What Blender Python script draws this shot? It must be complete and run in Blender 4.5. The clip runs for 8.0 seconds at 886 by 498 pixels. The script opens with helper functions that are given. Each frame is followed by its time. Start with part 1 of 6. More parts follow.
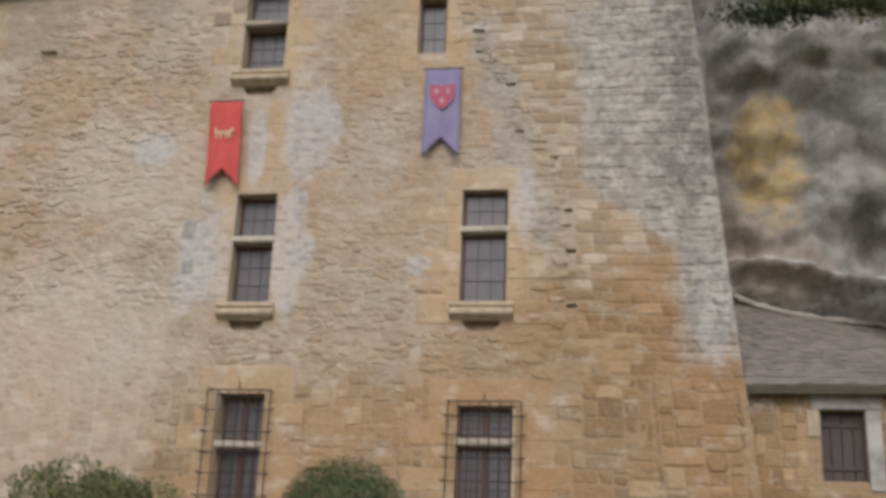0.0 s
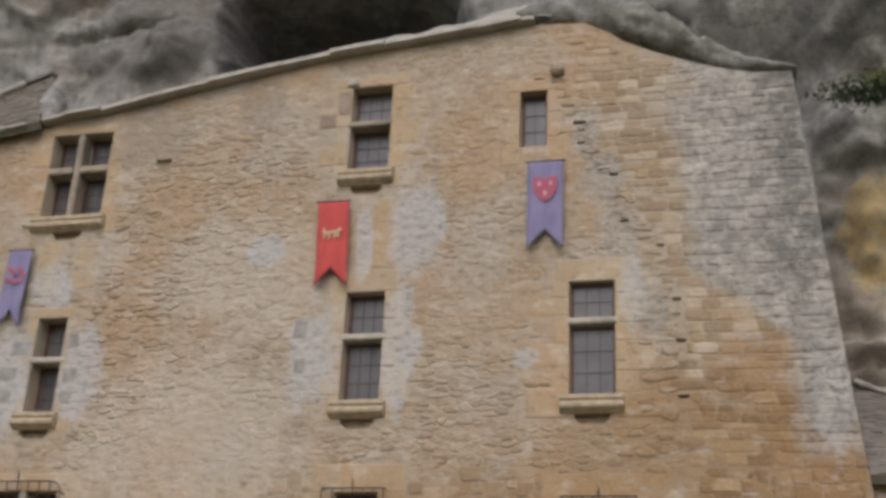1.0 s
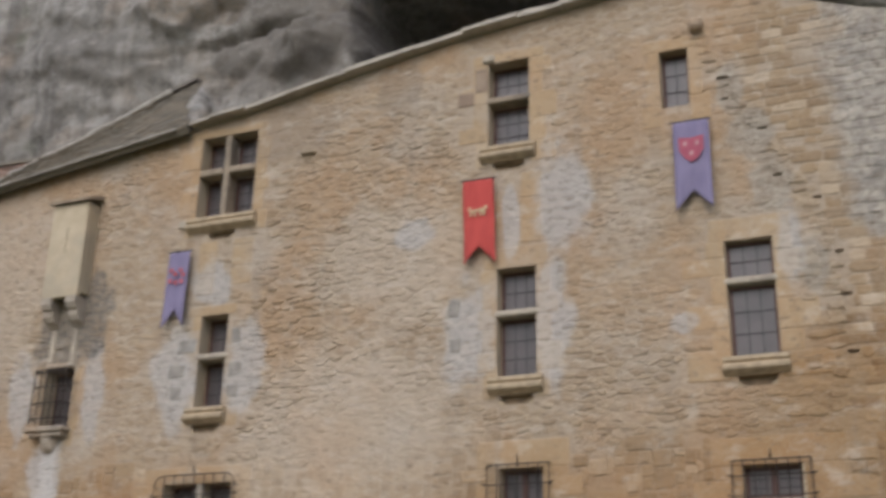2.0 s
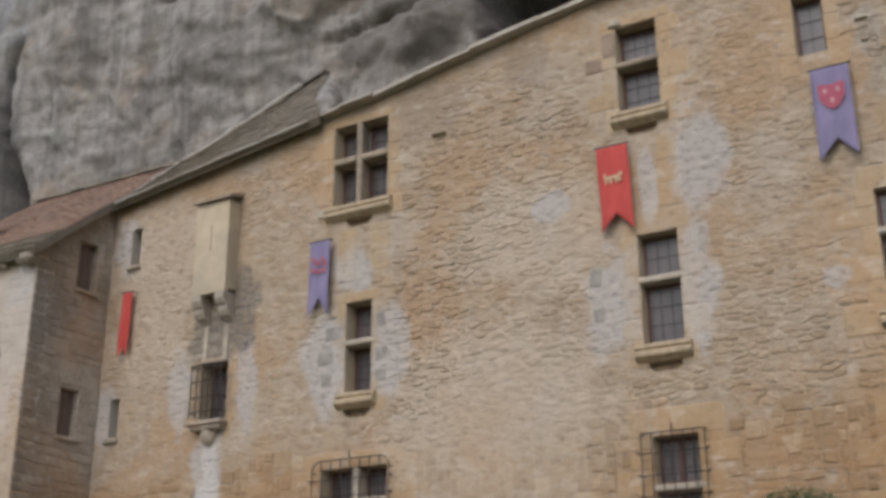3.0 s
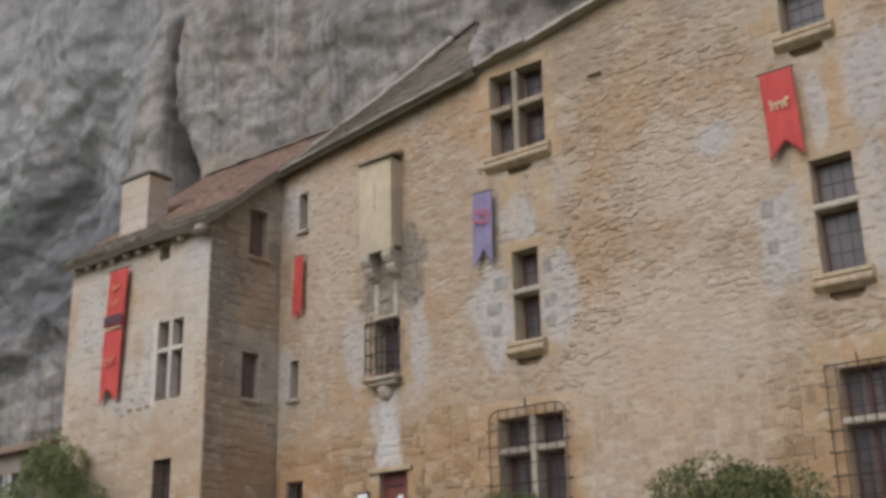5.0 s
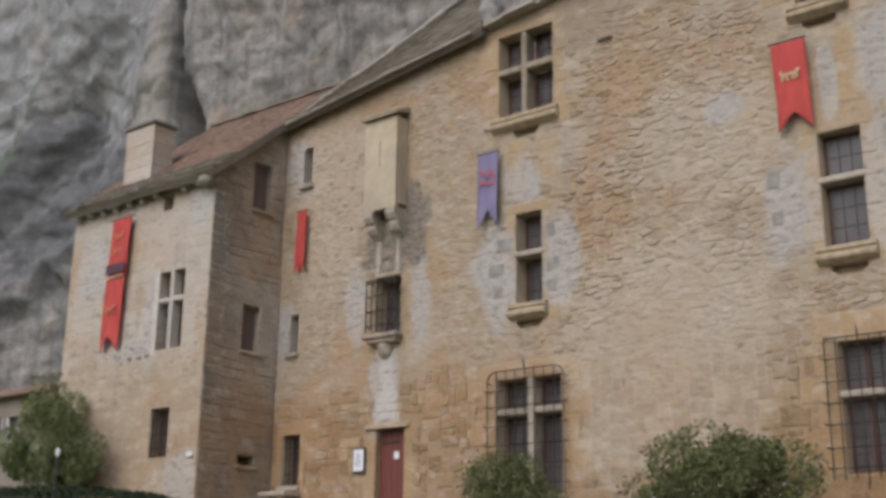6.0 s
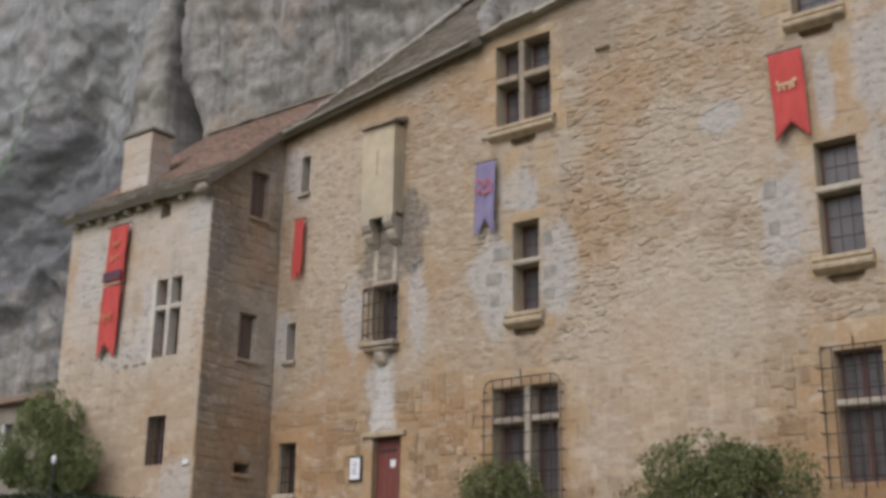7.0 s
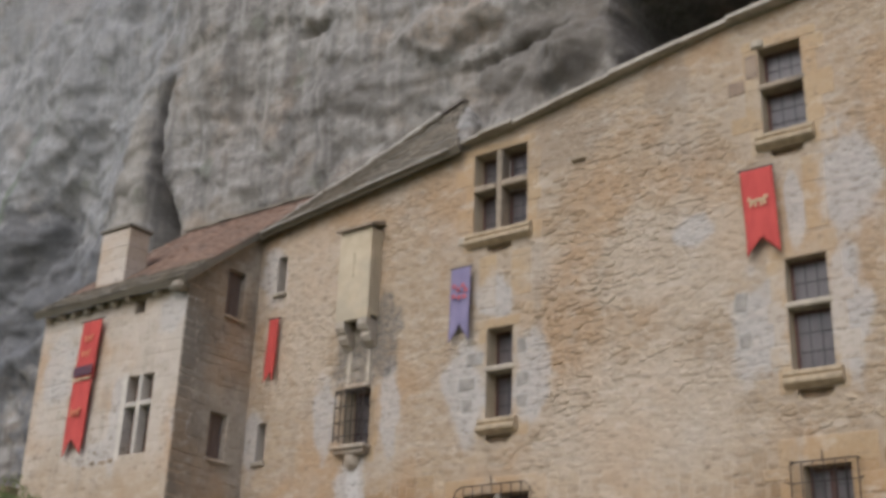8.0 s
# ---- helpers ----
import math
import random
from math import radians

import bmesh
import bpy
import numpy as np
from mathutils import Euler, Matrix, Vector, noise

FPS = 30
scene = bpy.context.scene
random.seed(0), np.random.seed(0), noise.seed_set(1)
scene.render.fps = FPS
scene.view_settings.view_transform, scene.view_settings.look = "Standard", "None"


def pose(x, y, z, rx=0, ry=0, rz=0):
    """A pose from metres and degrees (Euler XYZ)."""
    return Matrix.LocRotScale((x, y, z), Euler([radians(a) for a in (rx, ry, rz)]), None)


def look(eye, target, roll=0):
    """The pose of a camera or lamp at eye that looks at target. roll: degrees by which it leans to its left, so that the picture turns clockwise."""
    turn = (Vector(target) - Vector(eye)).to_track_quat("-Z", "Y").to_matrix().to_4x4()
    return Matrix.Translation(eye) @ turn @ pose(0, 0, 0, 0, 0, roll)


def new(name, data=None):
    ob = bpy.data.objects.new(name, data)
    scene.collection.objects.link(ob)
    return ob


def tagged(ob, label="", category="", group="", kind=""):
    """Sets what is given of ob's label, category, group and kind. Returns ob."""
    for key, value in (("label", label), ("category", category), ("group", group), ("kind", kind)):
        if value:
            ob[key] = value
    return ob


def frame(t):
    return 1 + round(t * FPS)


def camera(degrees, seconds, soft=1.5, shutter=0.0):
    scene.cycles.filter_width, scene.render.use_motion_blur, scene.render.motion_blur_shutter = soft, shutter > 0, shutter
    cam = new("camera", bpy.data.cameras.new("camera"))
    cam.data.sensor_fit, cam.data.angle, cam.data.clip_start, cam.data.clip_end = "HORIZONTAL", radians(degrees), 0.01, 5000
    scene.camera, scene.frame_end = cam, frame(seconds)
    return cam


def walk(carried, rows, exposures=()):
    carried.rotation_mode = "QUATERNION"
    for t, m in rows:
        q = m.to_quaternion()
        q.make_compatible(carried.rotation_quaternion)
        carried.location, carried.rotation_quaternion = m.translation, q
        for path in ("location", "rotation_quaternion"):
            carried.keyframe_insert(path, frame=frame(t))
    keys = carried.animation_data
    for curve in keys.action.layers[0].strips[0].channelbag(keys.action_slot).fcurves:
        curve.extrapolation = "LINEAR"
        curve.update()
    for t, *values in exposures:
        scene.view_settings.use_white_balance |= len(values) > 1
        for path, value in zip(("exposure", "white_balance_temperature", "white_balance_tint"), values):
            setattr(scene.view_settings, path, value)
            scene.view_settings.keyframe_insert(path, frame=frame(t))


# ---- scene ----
SKY, SUN, SOFT = 0.11, 1.2, 3.7
STOPS, KELVIN = 0.06, 5720.0
cam = camera(40.88, 8.0, soft=SOFT, shutter=0.4)
PATH = [
    (0, pose(-1.231, -18.119, -1.128, 108.79, -0.00, 8.88) @ pose(0, 0, 0, 0, 0, 2.47)),
    (0.5, pose(-1.079, -18.161, -1.018, 111.14, -0.00, 12.41) @ pose(0, 0, 0, 0, 0, 2.37)),
    (1, pose(-1.113, -18.254, -0.890, 112.27, -0.00, 14.83) @ pose(0, 0, 0, 0, 0, 2.69)),
    (1.5, pose(-1.122, -18.203, -0.963, 112.46, -0.00, 17.89) @ pose(0, 0, 0, 0, 0, 2.54)),
    (2, pose(-1.133, -18.074, -1.012, 111.33, -0.00, 22.57) @ pose(0, 0, 0, 0, 0, 1.29)),
    (3.5, pose(-1.208, -17.912, -1.161, 110.34, 0.00, 31.86) @ pose(0, 0, 0, 0, 0, -0.42)),
    (4, pose(-1.239, -17.901, -1.212, 110.35, 0.00, 33.47) @ pose(0, 0, 0, 0, 0, -0.51)),
    (4.5, pose(-1.254, -17.904, -1.195, 109.50, 0.00, 35.25) @ pose(0, 0, 0, 0, 0, -1.18)),
    (5, pose(-1.237, -17.772, -1.179, 108.36, 0.00, 38.19) @ pose(0, 0, 0, 0, 0, -1.31)),
    (6.5, pose(-1.277, -17.854, -1.131, 105.94, -0.00, 37.81) @ pose(0, 0, 0, 0, 0, 0.95)),
    (7, pose(-1.273, -17.858, -1.164, 106.76, -0.00, 38.02) @ pose(0, 0, 0, 0, 0, 0.74)),
    (7.5, pose(-1.221, -17.902, -1.183, 108.96, -0.00, 38.04) @ pose(0, 0, 0, 0, 0, 0.98)),
    (8, pose(-1.214, -17.988, -1.200, 111.79, -0.00, 36.80) @ pose(0, 0, 0, 0, 0, 1.99)),
]
walk(cam, PATH, [(0.0, STOPS + 0.12, KELVIN, 10.0), (1.0, STOPS - 0.06, KELVIN, 10.0), (2.2, STOPS - 0.07, KELVIN, 10.0), (4.5, STOPS - 0.08, KELVIN, 10.0), (6.5, STOPS - 0.08, KELVIN, 10.0), (8.0, STOPS, KELVIN, 10.0)])

# ---- world, sun ----
world = bpy.data.worlds.new("world")
scene.world = world
world.use_nodes = True
wn = world.node_tree
wn.nodes.clear()
sky = wn.nodes.new("ShaderNodeTexSky")
sky.sky_type = "NISHITA"
sky.sun_disc = False
sky.sun_elevation = radians(42)
sky.sun_rotation = radians(177)
sky.air_density, sky.dust_density, sky.ozone_density = 1.0, 4.0, 0.6
wbg = wn.nodes.new("ShaderNodeBackground")
wbg.inputs["Strength"].default_value = SKY
wout = wn.nodes.new("ShaderNodeOutputWorld")
wn.links.new(sky.outputs[0], wbg.inputs[0])
wn.links.new(wbg.outputs[0], wout.inputs[0])
sun_data = bpy.data.lights.new("sun", "SUN")
sun_data.energy, sun_data.angle, sun_data.color = SUN, radians(60), (1.0, 0.95, 0.88)
sun = new("sun", sun_data)
sun.matrix_world = look((1, -20, 17), (0, 0, 0))


# ---- materials ----
class Nodes:
    """A small writer of node materials."""

    def __init__(self, name, rough=0.9, metal=0.0):
        self.m = bpy.data.materials.new(name)
        self.m.use_nodes = True
        self.t = self.m.node_tree
        self.b = self.t.nodes["Principled BSDF"]
        self.b.inputs["Roughness"].default_value = rough
        self.b.inputs["Metallic"].default_value = metal
        geo = self.t.nodes.new("ShaderNodeNewGeometry")
        self.pos, self.island = geo.outputs["Position"], geo.outputs["Random Per Island"]
        info = self.t.nodes.new("ShaderNodeObjectInfo")
        self.rand = info.outputs["Random"]

    def put(self, sock, v):
        if isinstance(v, bpy.types.NodeSocket):
            self.t.links.new(v, sock)
        else:
            sock.default_value = v

    def math(self, op, a, b=0.0, c=0.0, clamp=False):
        n = self.t.nodes.new("ShaderNodeMath")
        n.operation, n.use_clamp = op, clamp
        for s, v in zip(n.inputs, (a, b, c)):
            self.put(s, v)
        return n.outputs[0]

    def vec(self, op, a, b=(0, 0, 0)):
        n = self.t.nodes.new("ShaderNodeVectorMath")
        n.operation = op
        self.put(n.inputs[0], a), self.put(n.inputs[1], b)
        return n.outputs["Value" if op == "LENGTH" else "Vector"]

    def noise(self, scale, detail=4.0, stretch=(1, 1, 1), rough=0.55, shift=(0, 0, 0)):
        n = self.t.nodes.new("ShaderNodeTexNoise")
        p = self.vec("MULTIPLY", self.pos, stretch)
        self.put(n.inputs["Vector"], self.vec("ADD", p, shift))
        n.inputs["Scale"].default_value, n.inputs["Detail"].default_value, n.inputs["Roughness"].default_value = scale, detail, rough
        return n.outputs["Fac"]

    def ramp(self, v, lo, hi):
        n = self.t.nodes.new("ShaderNodeMapRange")
        n.interpolation_type = "SMOOTHSTEP"
        self.put(n.inputs["Value"], v)
        n.inputs["From Min"].default_value, n.inputs["From Max"].default_value = lo, hi
        return n.outputs["Result"]

    def mix(self, f, a, b, mode="MIX"):
        n = self.t.nodes.new("ShaderNodeMix")
        n.data_type, n.blend_type = "RGBA", mode
        self.put(n.inputs["Factor"], f)
        for s, v in ((n.inputs[6], a), (n.inputs[7], b)):
            self.put(s, (*v, 1.0) if isinstance(v, tuple) and len(v) == 3 else v)
        return n.outputs[2]

    def bump(self, h, strength, dist):
        n = self.t.nodes.new("ShaderNodeBump")
        n.inputs["Strength"].default_value, n.inputs["Distance"].default_value = strength, dist
        self.put(n.inputs["Height"], h)
        self.put(self.b.inputs["Normal"], n.outputs[0])

    def blot(self, x, z, rx, rz, wob):
        """A stain with an uneven rim on an upright wall: 1 inside, 0 outside."""
        v = self.vec("MULTIPLY", self.vec("SUBTRACT", self.pos, (x, 0, z)), (1 / rx, 0, 1 / rz))
        d = self.math("ADD", self.vec("LENGTH", v), wob)
        return self.ramp(d, 1.25, 0.8)

    def done(self, col):
        self.put(self.b.inputs["Base Color"], (*col, 1.0) if isinstance(col, tuple) else col)
        return self.m


PATCHES = [(-8.1, 5.0, .50, .95), (-6.62, 5.1, .35, 1.1), (-4.5, 4.85, .24, .2), (-6.45, 7.3, .55, 1.0), (-7.38, 6.95, .16, .85),
           (-14.05, 4.7, .50, 1.05), (-12.55, 4.9, .42, .95), (-13.45, 6.55, .55, .5), (-16.75, 3.0, .40, 1.0), (-15.9, 4.6, .30, 1.0),
           (-2.75, 6.0, .22, .75), (-19.35, 8.1, .42, .75), (-19.6, 4.3, .35, .75), (-17.6, 4.6, .35, .9), (-9.2, 7.0, .4, .3), (0.2, 4.4, .38, 1.2),
           (-21.7, 4.6, .3, 1.1), (-22.3, 3.95, .9, .3), (-20.3, 6.9, .5, .5), (-23.9, 6.0, .6, 1.0), (-20.4, 1.0, .5, .7)]


# stretches where the rubble lies bare of mortar
BARE = [(-11.6, 5.3, 1.5, 1.6), (-5.5, 8.0, 1.3, 1.9), (-9.0, 8.9, 1.4, 1.0), (-17.9, 6.6, 1.2, 2.2)]


def masonry(name, cols, spread=0.5, patches=1.0, relief=0.6, piece="island", dark_mottle=0.0, pale=(0.72, 0.55)):
    """Warm limestone with grey cement patches, lichen at the cliff end and ochre stone low down."""
    n = Nodes(name, 0.93)
    wob = n.math("MULTIPLY", n.math("SUBTRACT", n.noise(1.7, 5.0), 0.5), 1.9)
    pit = n.noise(8.0, 8.0, stretch=(0.7, 1, 1.4), rough=0.7)
    r = n.island if piece == "island" else n.rand
    c = n.mix(n.math("MULTIPLY", r, spread), cols[0], cols[1])
    r2 = n.math("FRACT", n.math("MULTIPLY", r, 7.31))
    c = n.mix(n.math("MULTIPLY", n.ramp(r2, pale[0], 1.0), pale[1]), c, cols[2])
    c = n.mix(n.math("MULTIPLY", n.ramp(n.noise(0.42, 4.0, shift=(3, 0, 9)), 0.44, 0.62), 0.62), c, (0.42, 0.265, 0.135))
    c = n.mix(n.math("MULTIPLY", n.ramp(n.noise(0.6, 5.0, shift=(13, 2, 1)), 0.52, 0.72), 0.5), c, (0.44, 0.39, 0.33))
    sep = n.t.nodes.new("ShaderNodeSeparateXYZ")
    n.put(sep.inputs[0], n.pos)
    x, z = sep.outputs[0], sep.outputs[2]
    if patches:
        c = n.mix(n.math("MULTIPLY", n.math("MAXIMUM", n.blot(-10.5, 2.9, 2.2, 2.2, n.math("MULTIPLY", wob, 0.8)), n.math("MULTIPLY", n.math("MAXIMUM", n.blot(-9.5, 6.6, 1.6, 1.1, wob), n.blot(-18.6, 7.3, 1.2, 2.2, wob)), 0.9)), 0.40), c, (0.59, 0.51, 0.41))
    cream = n.blot(-10.4, 2.3, 1.9, 1.9, n.math("MULTIPLY", wob, 0.8))
    low = n.ramp(n.math("ADD", n.math("SUBTRACT", z, n.math("MULTIPLY_ADD", n.ramp(x, -4.6, -2.2), 1.9, n.math("MULTIPLY", n.ramp(x, -19.8, -20.3), 0.9))), n.math("MULTIPLY", wob, 1.1)), 3.6, 2.0)
    low = n.math("MULTIPLY", low, n.math("MULTIPLY_ADD", cream, -0.5, 1.0))
    c = n.mix(n.math("MULTIPLY", low, n.math("MULTIPLY_ADD", n.ramp(x, -5.0, -2.0), 0.28, 0.62)), c, n.mix(1.0, c, (0.76, 0.615, 0.41), "MULTIPLY"))
    streak = n.ramp(n.noise(1.0, 4.0, stretch=(2.2, 2.2, 0.22), shift=(4, 4, 4)), 0.55, 0.75)
    c = n.mix(n.math("MULTIPLY", streak, 0.35), c, (0.27, 0.23, 0.18))
    if patches:
        tot = None
        for p in PATCHES:
            b = n.blot(*p, n.math("MULTIPLY_ADD", wob, 1.0, 0.12))
            tot = b if tot is None else n.math("MAXIMUM", tot, b)
        c = n.mix(n.math("MULTIPLY", tot, 0.68 * patches), c, n.mix(n.ramp(pit, 0.45, 0.6), (0.50, 0.48, 0.46), (0.39, 0.375, 0.36)))
        white = n.math("MAXIMUM", n.blot(-16.70, 2.35, .34, .5, wob), n.blot(-16.72, 3.0, .17, .75, wob))
        c = n.mix(n.math("MULTIPLY", white, 0.55), c, (0.62, 0.60, 0.57))
        # soot and damp below the stone box
        damp = n.math("MAXIMUM", n.blot(-16.1, 6.05, .34, .8, n.math("MULTIPLY", wob, 2.0)), n.math("MAXIMUM", n.blot(-16.75, 5.75, .66, .8, n.math("MULTIPLY", wob, 0.7)), n.math("MULTIPLY", n.blot(-16.75, 4.4, .62, .8, n.math("MULTIPLY", wob, 0.7)), 0.5)))
        c = n.mix(n.math("MULTIPLY", damp, n.math("MULTIPLY_ADD", n.ramp(pit, 0.42, 0.58), 0.4, 0.5)), c, (0.125, 0.115, 0.102))
        # grey mortar smeared along the old joint, brown damp under the eave
        smear = None
        for p in ((-3.50, 8.85, .22, .45), (-3.22, 8.0, .34, .55), (-2.95, 7.1, .34, .5), (-2.4, 5.6, .2, .5)):
            b = n.blot(*p, wob)
            smear = b if smear is None else n.math("MAXIMUM", smear, b)
        c = n.mix(n.math("MULTIPLY", smear, 0.6), c, n.mix(n.ramp(pit, 0.45, 0.6), (0.37, 0.335, 0.28), (0.24, 0.215, 0.18)))
        brown = n.math("MAXIMUM", n.blot(-11.9, 9.55, .95, .6, n.math("MULTIPLY", wob, 1.4)), n.blot(-9.6, 10.05, .45, .5, n.math("MULTIPLY", wob, 1.4)))
        c = n.mix(n.math("MULTIPLY", brown, 0.45), c, (0.25, 0.195, 0.145))
        # lichen on the cliff end
        bound = n.math("MULTIPLY_ADD", n.ramp(z, 6.6, 4.8), 1.55, -1.85)
        edge = n.math("ADD", n.math("SUBTRACT", x, bound), n.math("MULTIPLY", wob, 0.45))
        high = n.ramp(n.math("ADD", z, n.math("MULTIPLY", wob, 0.8)), 2.9, 3.9)
        lich = n.math("MULTIPLY", n.ramp(edge, -0.22, 0.25), high)
        spots = n.ramp(n.noise(2.4, 10.0, stretch=(1.1, 1, 1.0), shift=(7, 0, 2), rough=0.72), 0.42, 0.60)
        light_stone = n.mix(r2, (0.52, 0.475, 0.405), (0.36, 0.325, 0.28))
        rim = n.math("MULTIPLY", n.ramp(n.math("ADD", x, n.math("MULTIPLY", wob, 0.35)), -0.85, -0.35), n.ramp(z, 5.2, 6.6))
        spots = n.math("MULTIPLY_ADD", rim, 0.4, spots, clamp=True)
        dark = n.mix(rim, n.mix(r2, (0.32, 0.30, 0.27), (0.19, 0.18, 0.165)), n.mix(r2, (0.17, 0.168, 0.16), (0.08, 0.08, 0.078)))
        lc = n.mix(n.math("MULTIPLY", n.ramp(pit, 0.48, 0.62), 0.6), n.mix(spots, light_stone, dark), (0.10, 0.10, 0.098))
        c = n.mix(n.math("MULTIPLY", lich, 0.86), c, lc)
    if dark_mottle:
        # Uneven dark mottling, stronger towards the outer end above the foot.
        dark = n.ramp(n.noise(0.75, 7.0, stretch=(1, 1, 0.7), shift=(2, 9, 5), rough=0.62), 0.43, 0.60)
        c = n.mix(n.math("MULTIPLY", dark, dark_mottle), c, (0.135, 0.122, 0.105))
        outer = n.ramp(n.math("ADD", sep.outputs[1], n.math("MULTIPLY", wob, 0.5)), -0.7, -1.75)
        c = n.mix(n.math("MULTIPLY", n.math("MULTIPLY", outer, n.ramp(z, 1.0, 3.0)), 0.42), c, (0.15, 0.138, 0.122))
    coarse = n.ramp(n.noise(0.5, 4.0, shift=(30, 0, 3)), 0.40, 0.62)
    if patches:
        for bx, bz, bw, bh in BARE:
            coarse = n.math("MAXIMUM", coarse, n.math("MULTIPLY", n.blot(bx, bz, bw, bh, n.math("MULTIPLY", wob, 0.8)), 0.8))
    c = n.mix(n.math("MULTIPLY", n.ramp(pit, 0.53, 0.66), n.math("MULTIPLY_ADD", coarse, 0.5, 0.33)), c, (0.17, 0.125, 0.085))
    c = n.mix(n.math("MULTIPLY", n.ramp(n.noise(2.6, 8.0, stretch=(0.8, 1, 1.5), shift=(3, 3, 13), rough=0.7), 0.52, 0.66), 0.4), c, (0.60, 0.53, 0.44))
    c = n.mix(n.math("MULTIPLY", n.ramp(n.noise(30.0, 3.0), 0.4, 0.8), 0.25), c, (0.62, 0.52, 0.4))
    knob = n.noise(4.6, 5.0, stretch=(1, 1, 1.35), shift=(6, 2, 8), rough=0.6)
    n.bump(n.math("ADD", n.math("MULTIPLY_ADD", knob, 0.7, n.math("MULTIPLY", pit, -0.8)), n.math("MULTIPLY", n.noise(38.0, 4.0), 0.3)), relief, 0.05)
    return n.done(c)


def speckled(name, a, b, scale=6.0, rough=0.85, metal=0.0, relief=0.3, dist=0.01, third=None, stretch=(1, 1, 1), piece=0.0, single=False):
    n = Nodes(name, rough, metal)
    c = n.mix(n.ramp(n.noise(scale, 5.0, stretch), 0.35, 0.68), a, b)
    if piece:
        c = n.mix(n.math("MULTIPLY", n.rand if single else n.island, piece), c, third or b)
    elif third:
        c = n.mix(n.math("MULTIPLY", n.ramp(n.noise(scale * 0.22, 4.0, stretch, shift=(5, 1, 2)), 0.48, 0.68), 0.8), c, third)
    n.bump(n.noise(scale * 5, 5.0, stretch), relief, dist)
    return n.done(c)


RUB = ((0.445, 0.345, 0.232), (0.355, 0.262, 0.168), (0.53, 0.43, 0.32))
WNG = ((0.52, 0.45, 0.373), (0.46, 0.388, 0.308), (0.57, 0.51, 0.44))
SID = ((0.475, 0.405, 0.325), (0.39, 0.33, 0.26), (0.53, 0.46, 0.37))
M_MORTAR = masonry("lime_mortar", ((0.425, 0.335, 0.24),) * 3, relief=0.9)
M_RUBBLE = masonry("rubble_stone", RUB, spread=1.0, relief=0.85)
M_RUBBLE_PIECE = masonry("rubble_stone_piece", RUB, spread=1.0, relief=0.85, piece="object")
LOW = ((0.38, 0.27, 0.155), (0.262, 0.18, 0.102), (0.55, 0.44, 0.31))
M_LOWER = masonry("ochre_stone", LOW, spread=1.0, pale=(0.55, 0.85))
M_LOWER_PIECE = masonry("ochre_stone_piece", LOW, spread=1.0, piece="object", pale=(0.55, 0.85))
M_BLOCK = masonry("dressed_stone", ((0.45, 0.33, 0.195), (0.395, 0.28, 0.16), (0.49, 0.39, 0.275)), spread=1.0, relief=0.25, piece="object", patches=0.75)
M_WING = masonry("wing_stone", WNG, spread=1.0, patches=0.8, relief=0.3)
M_WING_PIECE = masonry("wing_stone_piece", WNG, spread=1.0, patches=0.8, relief=0.3, piece="object")
M_SIDE = masonry("mottled_side_stone", SID, spread=1.0, patches=0.0, relief=0.7, dark_mottle=0.45)
M_SIDE_PIECE = masonry("mottled_side_stone_piece", SID, spread=1.0, patches=0.0, relief=0.7, dark_mottle=0.45, piece="object")
M_GREYBLOCK = speckled("grey_washed_stone", (0.36, 0.325, 0.28), (0.23, 0.21, 0.185), 5.0, third=(0.44, 0.41, 0.37), relief=0.4, dist=0.02)
M_LEAD = speckled("lead_bars", (0.07, 0.065, 0.065), (0.10, 0.09, 0.09), 9.0, 0.6)
M_SILL = speckled("sill_stone", (0.49, 0.385, 0.255), (0.37, 0.29, 0.19), 7.0, third=(0.28, 0.225, 0.16))
M_TRANSOM = speckled("pale_transom_stone", (0.50, 0.43, 0.33), (0.39, 0.33, 0.26), 8.0, third=(0.28, 0.24, 0.19))
M_PALE = speckled("pale_ashlar", (0.56, 0.47, 0.33), (0.48, 0.39, 0.26), 3.0, third=(0.40, 0.34, 0.25), relief=0.15)
M_WHITE_STONE = speckled("white_limestone", (0.60, 0.54, 0.46), (0.5, 0.45, 0.38), 5.0, relief=0.15)
M_WEATHER = speckled("weathered_window_stone", (0.37, 0.295, 0.21), (0.28, 0.22, 0.16), 6.0, third=(0.19, 0.16, 0.125))
M_BROWN = speckled("brown_weathered_stone", (0.30, 0.215, 0.15), (0.22, 0.16, 0.115), 5.0, third=(0.36, 0.28, 0.2))
M_GAP = speckled("rough_core_stone", (0.30, 0.215, 0.13), (0.19, 0.14, 0.09), 6.0, relief=0.6, dist=0.03)
M_WOOD = speckled("brown_window_wood", (0.125, 0.060, 0.042), (0.085, 0.042, 0.032), 12.0, 0.55, stretch=(6, 6, 0.5), relief=0.15)
M_BOARD = speckled("grey_brown_shutter_wood", (0.20, 0.135, 0.105), (0.14, 0.10, 0.08), 10.0, 0.7, stretch=(6, 6, 0.5))
M_DARKWOOD = speckled("dark_shutter_wood", (0.062, 0.040, 0.034), (0.045, 0.030, 0.027), 12.0, 0.6, stretch=(6, 6, 0.5), relief=0.15)
M_DOOR = speckled("red_brown_door_paint", (0.185, 0.050, 0.036), (0.135, 0.040, 0.030), 5.0, 0.5, stretch=(5, 5, 0.4), relief=0.2)
M_IRON = speckled("wrought_iron", (0.045, 0.040, 0.038), (0.08, 0.055, 0.04), 20.0, 0.6, 0.6)
